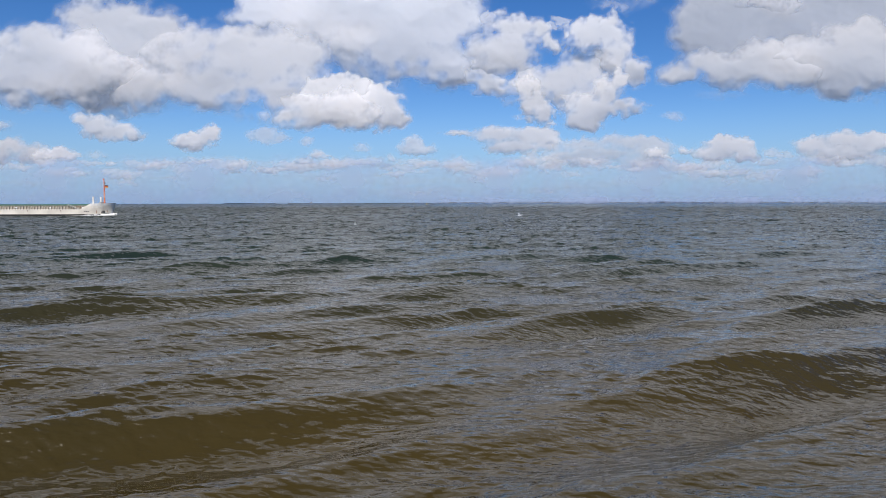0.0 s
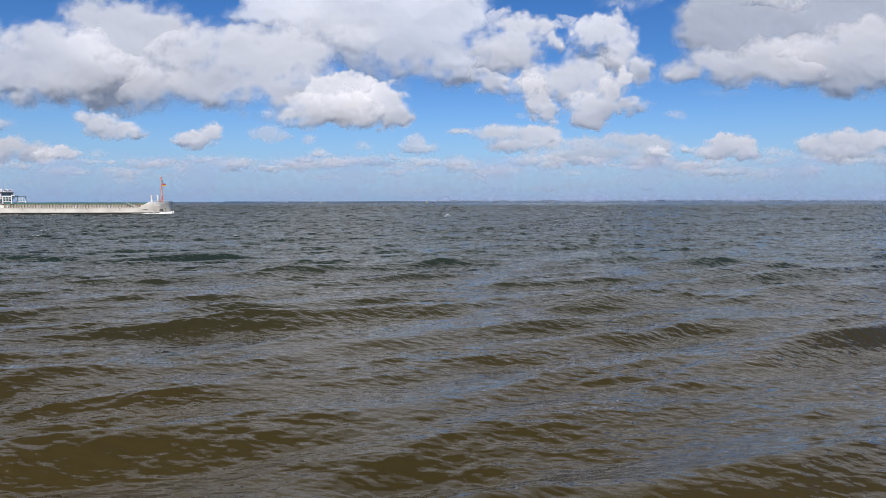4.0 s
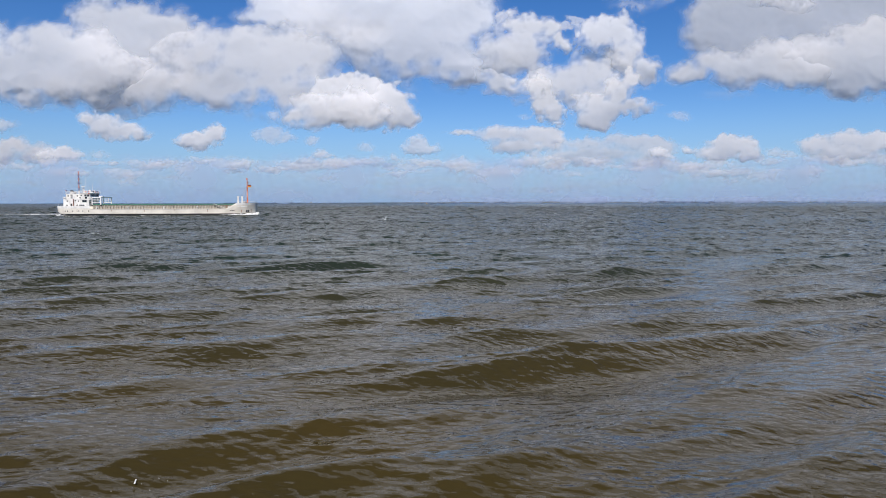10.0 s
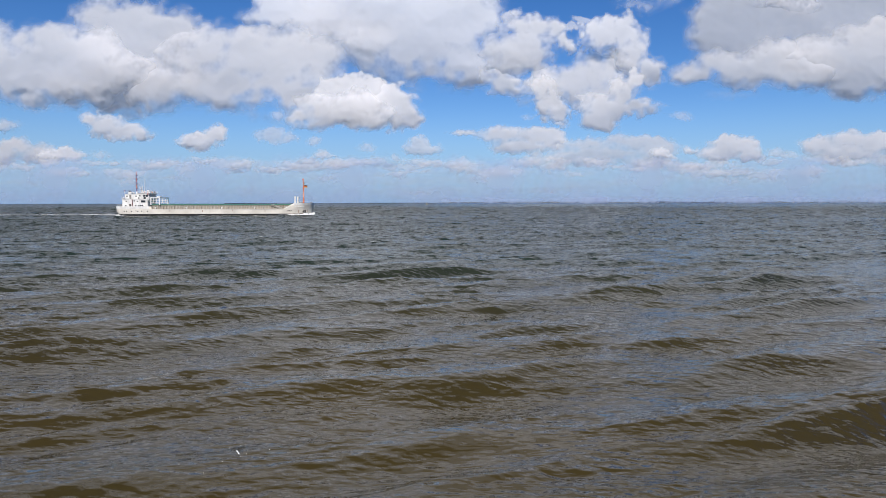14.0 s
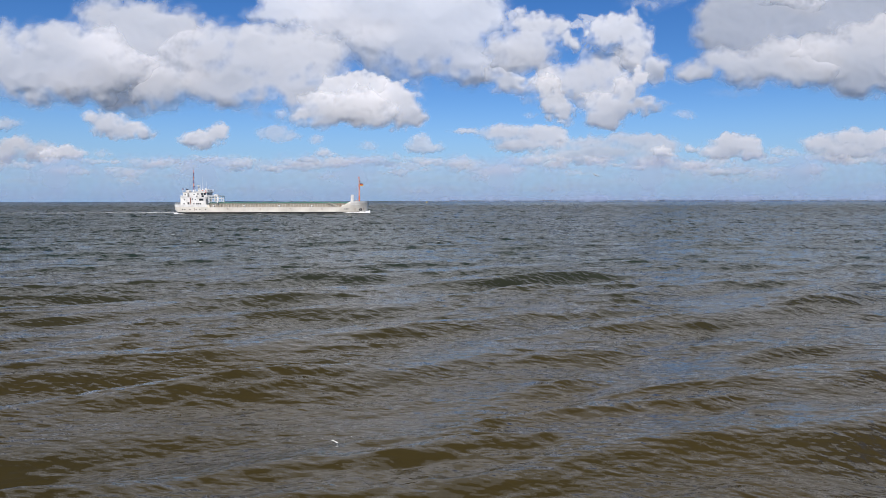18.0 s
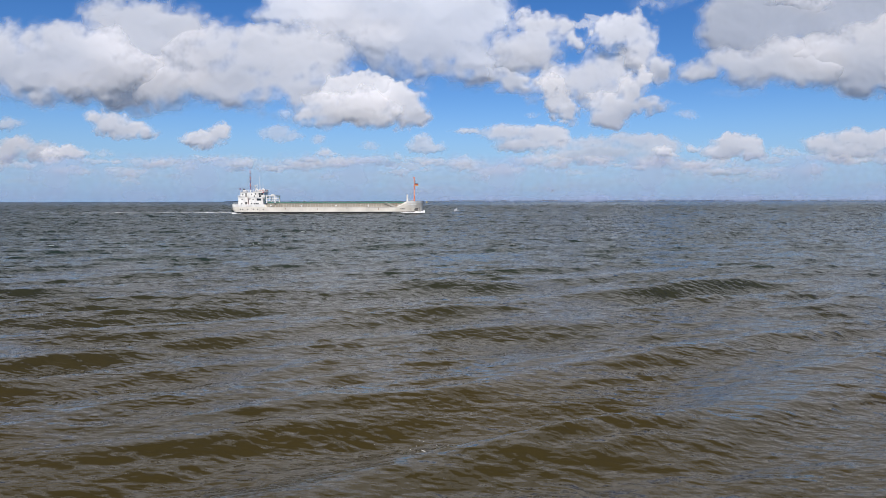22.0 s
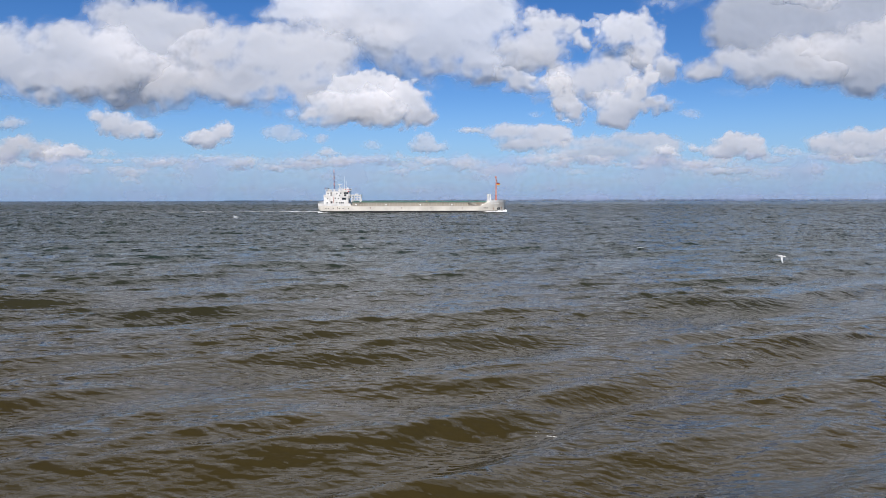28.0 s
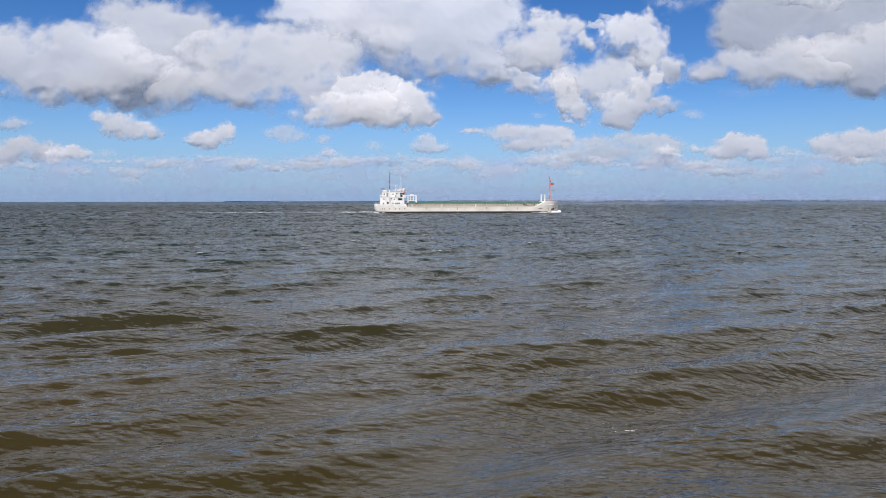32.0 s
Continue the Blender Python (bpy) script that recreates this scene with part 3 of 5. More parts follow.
cloud("fill_cloud", 4700, 1.0, 0.235, "unseen grey cloud overhead, added for the water to reflect",
      [(-1084, 437, 291, 137)], 0.5, mat=FILL_CLOUD)
cloud("fill_cloud", 4700, 1.0, 0.235, "unseen grey cloud overhead, added for the water to reflect",
      [(-634, 777, 529, 226)], 0.5, mat=FILL_CLOUD)
cloud("fill_cloud", 4700, 1.0, 0.235, "unseen white cloud overhead, added for the water to reflect",
      [(16, 817, 557, 226)], 1, mat=FILL_CLOUD)
cloud("fill_cloud", 4700, 1.0, 0.235, "unseen grey cloud overhead, added for the water to reflect",
      [(666, 787, 529, 226)], 0.6, mat=FILL_CLOUD)
cloud("fill_cloud", 4700, 1.0, 0.235, "unseen grey cloud overhead, added for the water to reflect",
      [(1216, 757, 418, 226)], 0.6, mat=FILL_CLOUD)
cloud("fill_cloud", 4700, 1.0, 0.235, "unseen grey cloud overhead, added for the water to reflect",
      [(-1184, 757, 418, 226)], 0.5, mat=FILL_CLOUD)
cloud("fill_cloud", 4700, 1.0, 0.235, "unseen white cloud overhead, added for the water to reflect",
      [(-384, 1207, 780, 330)], 1, mat=FILL_CLOUD)
cloud("fill_cloud", 4700, 1.0, 0.235, "unseen grey cloud overhead, added for the water to reflect",
      [(516, 1237, 780, 330)], 0.6, mat=FILL_CLOUD)
cloud("fill_cloud", 4700, 1.0, 0.235, "unseen white cloud overhead, added for the water to reflect",
      [(166, 487, 334, 115), (266, 657, 362, 190), (-44, 477, 291, 87)], 1, mat=FILL_CLOUD)
cloud("fill_cloud", 4700, 1.0, 0.235, "unseen white cloud overhead, added for the water to reflect",
      [(-364, 647, 390, 190)], 1, mat=FILL_CLOUD)
cloud("fill_cloud", 4700, 1.0, 0.235, "unseen white cloud overhead, added for the water to reflect",
      [(590, 520, 320, 120)], 0.9, mat=FILL_CLOUD)
cloud("fill_cloud", 4700, 1.0, 0.235, "unseen grey cloud overhead, added for the water to reflect",
      [(-1084, 1177, 555, 285)], 0.5, mat=FILL_CLOUD)
cloud("fill_cloud", 4700, 1.0, 0.235, "unseen grey cloud overhead, added for the water to reflect",
      [(1266, 1217, 594, 285)], 0.6, mat=FILL_CLOUD)
cloud("fill_cloud", 4700, 1.0, 0.235, "unseen grey cloud overhead, added for the water to reflect",
      [(-684, 1707, 740, 345)], 0.5, mat=FILL_CLOUD)
cloud("fill_cloud", 4700, 1.0, 0.235, "unseen white cloud overhead, added for the water to reflect",
      [(116, 1777, 792, 360)], 1, mat=FILL_CLOUD)
cloud("fill_cloud", 4700, 1.0, 0.235, "unseen grey cloud overhead, added for the water to reflect",
      [(966, 1717, 740, 345)], 0.6, mat=FILL_CLOUD)


# ---- the coaster ----
def box_bm(x0, x1, y0, y1, z0, z1, bevel=0.06):
    bm = bmesh.new()
    bmesh.ops.create_cube(bm, size=1, matrix=Matrix.Translation(((x0 + x1) / 2, (y0 + y1) / 2, (z0 + z1) / 2))
                          @ Matrix.Diagonal((x1 - x0, y1 - y0, z1 - z0, 1)))
    if bevel:
        bmesh.ops.bevel(bm, geom=bm.edges[:], offset=bevel, segments=1, affect="EDGES")
    return bm


def rod_bm(p, q, r0, r1=None, n=10, bm=None):
    """A tapered rod from p to q; adds to bm where one is given."""
    bm = bm or bmesh.new()
    p, q = Vector(p), Vector(q)
    m = Matrix.Translation((p + q) / 2) @ (q - p).to_track_quat("Z", "Y").to_matrix().to_4x4()
    bmesh.ops.create_cone(bm, cap_ends=True, segments=n, radius1=r0, radius2=r0 if r1 is None else r1, depth=(q - p).length, matrix=m)
    return bm


HULL_PAINT = paint("cream_hull_paint", (0.72, 0.68, 0.6), 0.4, 0.35, 0.15, 1.1)
WHITE = paint("white_ship_paint", (0.82, 0.81, 0.78), 0.4, 0.15, 0.4, 1.5)
BOOT = paint("dark_boot_topping", (0.012, 0.012, 0.013), 0.8, 0.06, 0.4, 1.5, dirt_color=(0.04, 0.04, 0.03))
BEIGE = paint("weathered_beige_steel", (0.33, 0.3, 0.25), 0.6, 0.5, 0.5, 1.6)
GREEN = paint("green_hatch_paint", (0.045, 0.19, 0.12), 0.5, 0.25, 0.4, 1.5, dirt_color=(0.2, 0.22, 0.18))
ORANGE = paint("orange_mast_paint", (0.7, 0.17, 0.07), 0.45, 0.1, 0.6, 2.0)
STAY = paint("dusty_cream_steel", (0.44, 0.41, 0.35), 0.6, 0.4, 0.5, 1.6)
NAVY = paint("dark_blue_mast_paint", (0.1, 0.07, 0.17), 0.45, 0.1, 0.6, 2.0)
MAUVE = paint("faded_purple_mast_paint", (0.2, 0.13, 0.26), 0.5, 0.1, 0.6, 2.0)
ROSE = paint("faded_red_mast_paint", (0.68, 0.25, 0.18), 0.5, 0.1, 0.6, 2.0)
SALMON = paint("sun_bleached_orange_paint", (0.74, 0.34, 0.24), 0.5, 0.1, 0.6, 2.0)
BLACK = paint("black_paint", (0.02, 0.02, 0.022), 0.5, 0.1, 0.6, 2.0)
RED = paint("red_cloth", (0.55, 0.03, 0.02), 0.8, 0.0, 1.0, 3.0)
GOLD = paint("gold_cloth", (0.8, 0.45, 0.03), 0.8, 0.0, 1.0, 3.0)
RUST = paint("rusty_steel", (0.27, 0.13, 0.07), 0.8, 0.4, 1.0, 3.0)
GREY = paint("grey_steel", (0.3, 0.31, 0.32), 0.5, 0.3, 0.6, 2.0)


def make_glass():
    m, nodes, links, p = material("dark_window_glass")
    p.inputs["Base Color"].default_value = (0.015, 0.02, 0.025, 1)
    p.inputs["Roughness"].default_value = 0.06
    return m


GLASS = make_glass()


def sheer(x):
    """Height of the hull's upper edge."""
    if x < 14.6:
        return 3.85
    if x < 15.2:
        return 3.85 - (x - 14.6) / 0.6 * 1.2
    if x < 74.7:
        return 2.65
    if x < 79.5:
        s = (x - 74.7) / 4.8
        return 2.65 + 2.5 * (s * s * (3 - 2 * s) * 0.5 + 0.5 * s)
    return 5.15 + 0.15 * (x - 79.5) / 8.5


def breadth(x, z):
    """Half breadth of the hull."""
    lift = min(max(z / 5.0, -0.2), 1.15)
    full, start = 6.2, 69.0 + 4.6 * lift
    b = full
    if x > start:
        s = min((x - start) / (88.0 - start), 1.0)
        b = full * max(0.0, 1 - s ** (2.1 + 1.5 * lift)) ** (0.8 - 0.2 * lift)
    if x < 7:
        s = (7 - x) / 7.0
        b = full * (1 - (0.13 + 0.12 * (1 - min(lift, 1))) * s ** 2.2)
    return b


def shell(z_low, z_high, offset=0.0, x0=0.0, x1=88.0, step=1.1, rows=7, close=True):
    """Hull plating between two heights (functions of x), both sides, closed at the transom."""
    n = int((x1 - x0) / step)
    xs = sorted({x0 + (x1 - x0) * i / n for i in range(n + 1)} | {x for x in (14.6, 15.2, 74.7, 79.5, 84, 85.5, 86.5, 87.2, 87.7) if x0 < x < x1})
    bm = bmesh.new()
    grids = []
    for side in (-1, 1):
        g = []
        for x in xs:
            lo, hi = z_low(x), z_high(x)
            col = []
            for r in range(rows):
                z = lo + (hi - lo) * r / (rows - 1)
                xx = x - (5.8 - z) * 0.2 * max(0.0, (x - 78) / 10.0) + max(0.0, 1.6 - z) * 0.7 * max(0.0, 1 - x / 7.0)
                col.append(bm.verts.new((xx, side * (breadth(x, z) + offset), z)))
            g.append(col)
        for i in range(len(xs) - 1):
            for r in range(rows - 1):
                f = (g[i][r], g[i + 1][r], g[i + 1][r + 1], g[i][r + 1])
                bm.faces.new(f if side < 0 else f[::-1])
        grids.append(g)
    if close or x0 == 0.0:
        for r in range(rows - 1):
            bm.faces.new((grids[0][0][r], grids[0][0][r + 1], grids[1][0][r + 1], grids[1][0][r]))
        for i in range(len(xs) - 1 if close else 0):
            bm.faces.new((grids[0][i][-1], grids[0][i + 1][-1], grids[1][i + 1][-1], grids[1][i][-1]))
    bmesh.ops.remove_doubles(bm, verts=bm.verts, dist=0.004)
    return bm


def window(parent, x, y, z, wide, high, facing):
    """A dark pane in a raised frame on a wall that faces 'x' (forward) or 'y' (to starboard or port)."""
    if facing == "x":
        fr = part("window", box_bm(x, x + 0.05, y - wide / 2 - 0.06, y + wide / 2 + 0.06, z - 0.06, z + high + 0.06, 0.02), WHITE, parent)
        part("pane", box_bm(x + 0.03, x + 0.07, y - wide / 2, y + wide / 2, z, z + high, 0), GLASS, fr)
    else:
        wide, high = wide * 1.2, high * 1.15
        s = -1 if y < 0 else 1
        a, b = sorted((y, y + s * 0.05))
        fr = part("window", box_bm(x - wide / 2 - 0.06, x + wide / 2 + 0.06, a, b, z - 0.06, z + high + 0.06, 0.02), WHITE, parent)
        a, b = sorted((y + s * 0.03, y + s * 0.07))
        part("pane", box_bm(x - wide / 2, x + wide / 2, a, b, z, z + high, 0), GLASS, fr)


def both(y0, y1):
    """Two heights above or below the keel line, in rising order."""
    return min(y0, y1), max(y0, y1)


def build_ship():
    ship = tagged(new("cargo_ship"), "cream white coastal cargo ship with green hatch covers and orange masts", "ship")
    hull = part("hull", shell(lambda x: 0.48, sheer), HULL_PAINT, ship, "cream white steel hull with raised bow", True)
    part("boot_topping", shell(lambda x: -1.4, lambda x: 0.48, close=False, rows=4), BOOT, ship, "dark waterline paint", True)
    part("bow_bulwark", shell(lambda x: sheer(x) - 0.9, lambda x: sheer(x) + 0.12, 0.06, 79.4, 88, 0.8, 3, False), WHITE, ship, "white bulwark round the bow")
    part("stern_bulwark", shell(lambda x: 2.85, lambda x: sheer(x) + 0.1, 0.05, 0, 14.6, 0.9, 3, False), WHITE, ship, "white bulwark round the stern")
    part("rubbing_strake", shell(lambda x: 2.4, lambda x: 2.6, 0.12, 14.8, 75.0, 2.5, 3, False), HULL_PAINT, hull)
    # doubling plates and welded seams on the side
    for x in range(8, 76, 6):
        for s in (-1, 1):
            y0, y1 = both(s * (breadth(x, 1.6) + 0.012), s * (breadth(x, 1.6) - 0.018))
            part("plate_seam", box_bm(x - 0.05, x + 0.05, y0, y1, 0.9, 2.35, 0), HULL_PAINT, hull)
    # rust weeping from the scuppers
    for x, drop in ((9.0, 0.9), (24.0, 0.6), (38.5, 0.8), (52.0, 0.5), (66.5, 0.8), (81.5, 1.3), (85.4, 1.0)):
        for s in (-1, 1):
            y0, y1 = both(s * (breadth(x, 1.8) + 0.01), s * (breadth(x, 1.8) - 0.05))
            sc = part("scupper", box_bm(x - 0.2, x + 0.2, y0, y1, 2.15, 2.28, 0), BLACK, hull)
            part("rust_streak", box_bm(x - 0.09, x + 0.1, y0, y1, 2.14 - drop, 2.14, 0), RUST, sc)
    for x in (3.7, 4.8, 7.1, 9.8, 11.5, 14.0):
        for s in (-1, 1):
            y = s * breadth(x, 1.7)
            part("porthole", rod_bm((x, y - s * 0.05, 1.7), (x, y + s * 0.06, 1.7), 0.24, n=12), GLASS, hull)
    for s in (-1, 1):
        y = s * (breadth(84.0, 1.6) - 0.12)
        y0, y1 = both(y, y + s * 0.3)
        # no hollow here: the recess's shade is a solid black box
        po = part("anchor_pocket", box_bm(83.1, 84.7, y0, y1, 0.95, 2.05, 0.12), BLACK, ship, "black box for the shade of the anchor recess, with a stowed anchor")
        part("anchor", rod_bm((83.9, y + s * 0.38, 1.9), (83.9, y + s * 0.38, 1.15), 0.09, 0.14), GREY, po)
        for i, w in enumerate((0.5, 0.4, 0.55, 0.45, 0.5, 0.4)):
            x = 79.9 + i * 0.72
            y0, y1 = both(s * (breadth(x + 0.45, 3.8) + 0.05), s * (breadth(x + 0.45, 3.8) - 0.11))
            part("name_bar", box_bm(x, x + w, y0, y1, 3.45, 3.9, 0), WHITE, ship)
        for i in range(3):
            x = 76.6 + i * 0.7
            y0, y1 = both(s * (breadth(x, 2.0) + 0.03), s * (breadth(x, 2.0) - 0.07))
            part("mark_bar", box_bm(x, x + 0.5, y0, y1, 1.6, 1.95, 0), BLACK, ship)
    # hold: coaming with stays, hatch covers in panels
    part("coaming", box_bm(15.4, 78.4, -5.0, 5.0, 2.55, 4.42, 0.05), BEIGE, ship, "weathered beige hatch coaming")
    part("coaming_rail", box_bm(15.3, 78.5, -5.25, 5.25, 4.18, 4.38, 0.04), BEIGE, ship)
    stay = None
    for i in range(52):
        for s in (-1, 1):
            x = 15.9 + i * 1.21
            if stay is None:
                bm = bmesh.new()
                a = [bm.verts.new(c) for c in ((-0.1, 0, 0), (-0.1, 0.85, 0), (-0.1, 0.35, 1.58), (-0.1, 0, 1.58))]
                b = [bm.verts.new((0.1, c.co.y, c.co.z)) for c in a]
                bm.faces.new(a), bm.faces.new(b[::-1])
                for k in range(4):
                    bm.faces.new((a[k], b[k], b[(k + 1) % 4], a[(k + 1) % 4]))
                bmesh.ops.recalc_face_normals(bm, faces=bm.faces)
                ob = part("coaming_stay", bm, STAY, ship)
                stay = ob.data
            else:
                ob = new("coaming_stay", stay)
                ob.parent = ship
            ob.matrix_basis = pose(x, s * 5.0, 2.6, 0, 0, 0 if s > 0 else 180)
    cover = None
    for i in range(12):
        x = 15.5 + i * 5.25
        if cover is None:
            cover = part("hatch_cover", box_bm(0, 5.1, -5.3, 5.3, 4.42, 4.84, 0.08), GREEN, ship, "green steel hatch cover")
            cover.location.x = x
        else:
            ob = new("hatch_cover", cover.data)
            ob.parent, ob.location.x = ship, x
            ob["label"] = "green steel hatch cover"
    for x in (17.5, 31.2, 47.0, 61.8, 76.0):
        ve = part("deck_vent", rod_bm((x, -5.7, 2.6), (x, -5.7, 3.35), 0.16), WHITE, ship)
        part("vent_cap", rod_bm((x, -5.7, 3.3), (x, -5.7, 3.65), 0.42, 0.26), WHITE, ve)
    # gangway ladder, lashed aslant on the fore deck, and its davit
    gw = part("gangway", box_bm(-2.4, 2.4, -0.28, 0.28, -0.06, 0.06, 0.02), STAY, ship, "folded gangway ladder lashed on deck")
    gw.matrix_basis = pose(71.4, -5.75, 3.6, 0, 24, 0)
    for k in range(9):
        part("gangway_tread", box_bm(-2.2 + k * 0.55, -2.1 + k * 0.55, -0.3, 0.3, 0.05, 0.12, 0), GREY, gw)
    for s in (-1, 1):
        part("gangway_rail", rod_bm((-2.4, s * 0.28, 0.45), (2.4, s * 0.28, 0.45), 0.04, n=6), WHITE, gw)
    dv = part("davit", rod_bm((75.0, -5.6, 2.6), (75.0, -5.6, 4.3), 0.13, 0.1), RUST, ship, "small rusty deck davit")
    part("davit_arm", rod_bm((75.0, -5.6, 4.25), (73.3, -5.75, 3.75), 0.1, 0.06), RUST, dv)
    # deckhouse in steps, the wheelhouse at its fore end
    t1 = part("deckhouse_lower", box_bm(2.6, 13.9, -5.1, 5.1, 2.7, 7.15, 0.1), WHITE, ship, "white lower deckhouse")
    t2 = part("deckhouse_upper", box_bm(3.5, 9.6, -4.5, 4.5, 7.15, 9.45, 0.1), WHITE, ship, "white upper deckhouse")
    part("deck_edge", box_bm(2.45, 14.5, -5.25, 5.25, 7.05, 7.23, 0.04), WHITE, ship)
    part("deck_edge", box_bm(3.35, 9.7, -4.65, 4.65, 9.4, 9.54, 0.04), WHITE, ship)
    wh = part("wheelhouse", box_bm(9.5, 14.3, -4.75, 4.75, 7.22, 9.75, 0.12), WHITE, ship, "white wheelhouse with dark windows")
    roof = part("wheelhouse_roof", box_bm(9.2, 14.9, -5.0, 5.0, 9.75, 9.98, 0.06), WHITE, ship)
    part("bridge_apron", box_bm(13.2, 14.7, -5.2, 5.2, 6.6, 7.45, 0.08), WHITE, ship)
    for i in range(7):
        window(wh, 14.3, -3.9 + i * 1.3, 8.35, 1.1, 1.05, "x")
    for s in (-1, 1):
        for x, z, w, h in ((13.45, 8.2, 0.85, 0.85), (12.3, 8.25, 0.8, 0.8), (12.5, 7.0 + 0.25, 0.85, 0.75), (10.4, 8.4, 0.45, 0.5), (9.9, 7.4, 0.4, 0.5)):
            window(wh, x, s * 4.75, z, w, h, "y")
        for x, z, w, h in ((11.9, 5.65, 1.6, 0.85), (9.9, 3.95, 0.5, 0.55), (10.75, 3.95, 0.5, 0.55), (11.5, 3.95, 0.5, 0.55), (8.6, 4.0, 0.4, 0.5), (4.2, 4.0, 0.45, 0.5), (7.9, 6.1, 0.4, 0.5), (9.3, 5.9, 0.4, 0.45), (4.4, 5.9, 0.4, 0.45)):
            window(t1, x, s * 5.1, z, w, h, "y")
        for x in (4.6, 8.6):
            window(t2, x, s * 4.5, 8.2, 0.45, 0.5, "y")
        y0, y1 = both(s * 5.1, s * 5.16)
        # the doorway's dark inside is painted as a black panel on the wall
        do = part("door", box_bm(5.75, 6.6, y0, y1, 3.4, 5.0, 0.03), BLACK, t1, "black panel for the shade inside an open doorway")
        y0, y1 = both(s * 5.1, s * 5.2)
        part("door_frame", box_bm(5.65, 5.75, y0, y1, 3.3, 5.1, 0.02), WHITE, do)
        part("door_frame", box_bm(6.6, 6.7, y0, y1, 3.3, 5.1, 0.02), WHITE, do)
        y0, y1 = both(s * 4.5, s * 4.56)
        re = part("engine_room_louvre", box_bm(5.6, 6.5, y0, y1, 7.35, 9.1, 0.03), BEIGE, t2, "faded ventilation louvre")
        for k in range(8):
            y0, y1 = both(s * 4.54, s * 4.64)
            part("louvre_slat", box_bm(5.65, 6.45, y0, y1, 7.43 + k * 0.2, 7.5 + k * 0.2, 0), GREY, re)
        st = part("stairway", box_bm(7.1, 7.2, s * 5.35 - 0.35, s * 5.35 + 0.35, 3.0, 7.1, 0.02), ROSE, ship, "faded red steel stairway")
        for k in range(11):
            part("stair_tread", box_bm(7.0, 7.4, s * 5.35 - 0.3, s * 5.35 + 0.3, 3.2 + k * 0.34, 3.26 + k * 0.34, 0), GREY, st)
        raft = part("life_raft", rod_bm((2.7, s * 4.8, 7.65), (3.7, s * 4.8, 7.65), 0.3, n=14), WHITE, ship, "white life raft canister")
        part("raft_cradle", box_bm(2.85, 3.55, s * 4.8 - 0.25, s * 4.8 + 0.25, 7.22, 7.42, 0.02), GREY, raft)
        y0, y1 = both(s * 4.8, s * 5.5)
        part("wing_screen", box_bm(13.4, 14.9, y0, y1, 7.25, 8.05, 0.05), WHITE, ship)
        y0, y1 = both(s * 5.02, s * 5.3)
        part("side_lamp", box_bm(13.7, 14.3, y0, y1, 9.3, 9.65, 0.03), RED, roof)
        lk = part("locker", box_bm(10.8, 12.0, s * 3.6 - 0.5, s * 3.6 + 0.5, 9.98, 10.5, 0.05), WHITE, roof)
        part("locker_lid", box_bm(10.75, 12.05, s * 3.6 - 0.55, s * 3.6 + 0.55, 10.48, 10.57, 0.02), GREY, lk)
        part("searchlight", rod_bm((14.3, s * 2.0, 10.5), (14.7, s * 2.0, 10.5), 0.26), BLACK, roof)
        part("searchlight_post", rod_bm((14.45, s * 2.0, 9.98), (14.45, s * 2.0, 10.4), 0.06), WHITE, roof)
        for x in (12.4, 13.6):
            fl = part("roof_floodlight", box_bm(x, x + 0.35, s * 4.9 - 0.2, s * 4.9 + 0.2, 10.2, 10.5, 0.03), ORANGE, roof, "small orange lamp housing")
            part("floodlight_stalk", rod_bm((x + 0.17, s * 4.9, 9.97), (x + 0.17, s * 4.9, 10.25), 0.05, n=6), WHITE, fl)
    for i in range(5):
        window(t1, 13.9, -3.6 + i * 1.8, 5.2, 0.6, 0.6, "x")
    fu = part("funnel", box_bm(3.9, 5.6, -1.8, 1.8, 9.45, 10.4, 0.25), WHITE, ship, "white boxy funnel")
    part("funnel_band", box_bm(3.82, 5.68, -1.88, 1.88, 9.9, 10.15, 0.1), BEIGE, fu)
    for y in (-1.0, 0.0, 1.0):
        part("exhaust_pipe", rod_bm((4.5, y, 10.3), (4.1, y, 11.1), 0.2), BLACK, fu)
    # guard rails round the upper decks
    for z, x0, x1, y in ((7.22, 2.5, 9.3, 5.2), (9.54, 3.5, 9.2, 4.55), (3.9, 0.4, 2.6, 5.0), (9.98, 9.4, 14.8, 4.85)):
        for s in (-1, 1):
            for h in (0.5, 0.95):
                part("guard_rail", rod_bm((x0, s * y, z + h), (x1, s * y, z + h), 0.03, n=6), WHITE, ship)
            for i in range(int((x1 - x0) / 1.5) + 1):
                x = x0 + i * (x1 - x0) / int((x1 - x0) / 1.5)
                part("rail_post", rod_bm((x, s * y, z), (x, s * y, z + 0.95), 0.03, n=6), WHITE, ship)
    # stern mast: banded sections, yards and lamps
    for i, c in enumerate((WHITE, MAUVE, ROSE, MAUVE, ROSE, MAUVE, ROSE)):
        z = 9.2 + i * 1.52
        part("mast_section", rod_bm((6.85, 1.2, z), (6.85, 1.2, z + 1.52), 0.27 - 0.02 * i, 0.25 - 0.02 * i), c, ship)
    for z, w in ((12.2, 1.0), (14.2, 0.9), (16.2, 0.8), (18.1, 0.6)):
        ya = part("yard", rod_bm((6.85, 1.2 - w, z), (6.85, 1.2 + w, z), 0.06), MAUVE, ship)
        for s in (-1, 1):
            part("mast_lamp", rod_bm((6.85, 1.2 + s * w, z), (6.85, 1.2 + s * w, z + 0.35), 0.11), BLACK, ya)
        part("lamp_bracket", box_bm(6.95, 7.55, 1.06, 1.34, z - 0.1, z + 0.1, 0.02), NAVY, ya)
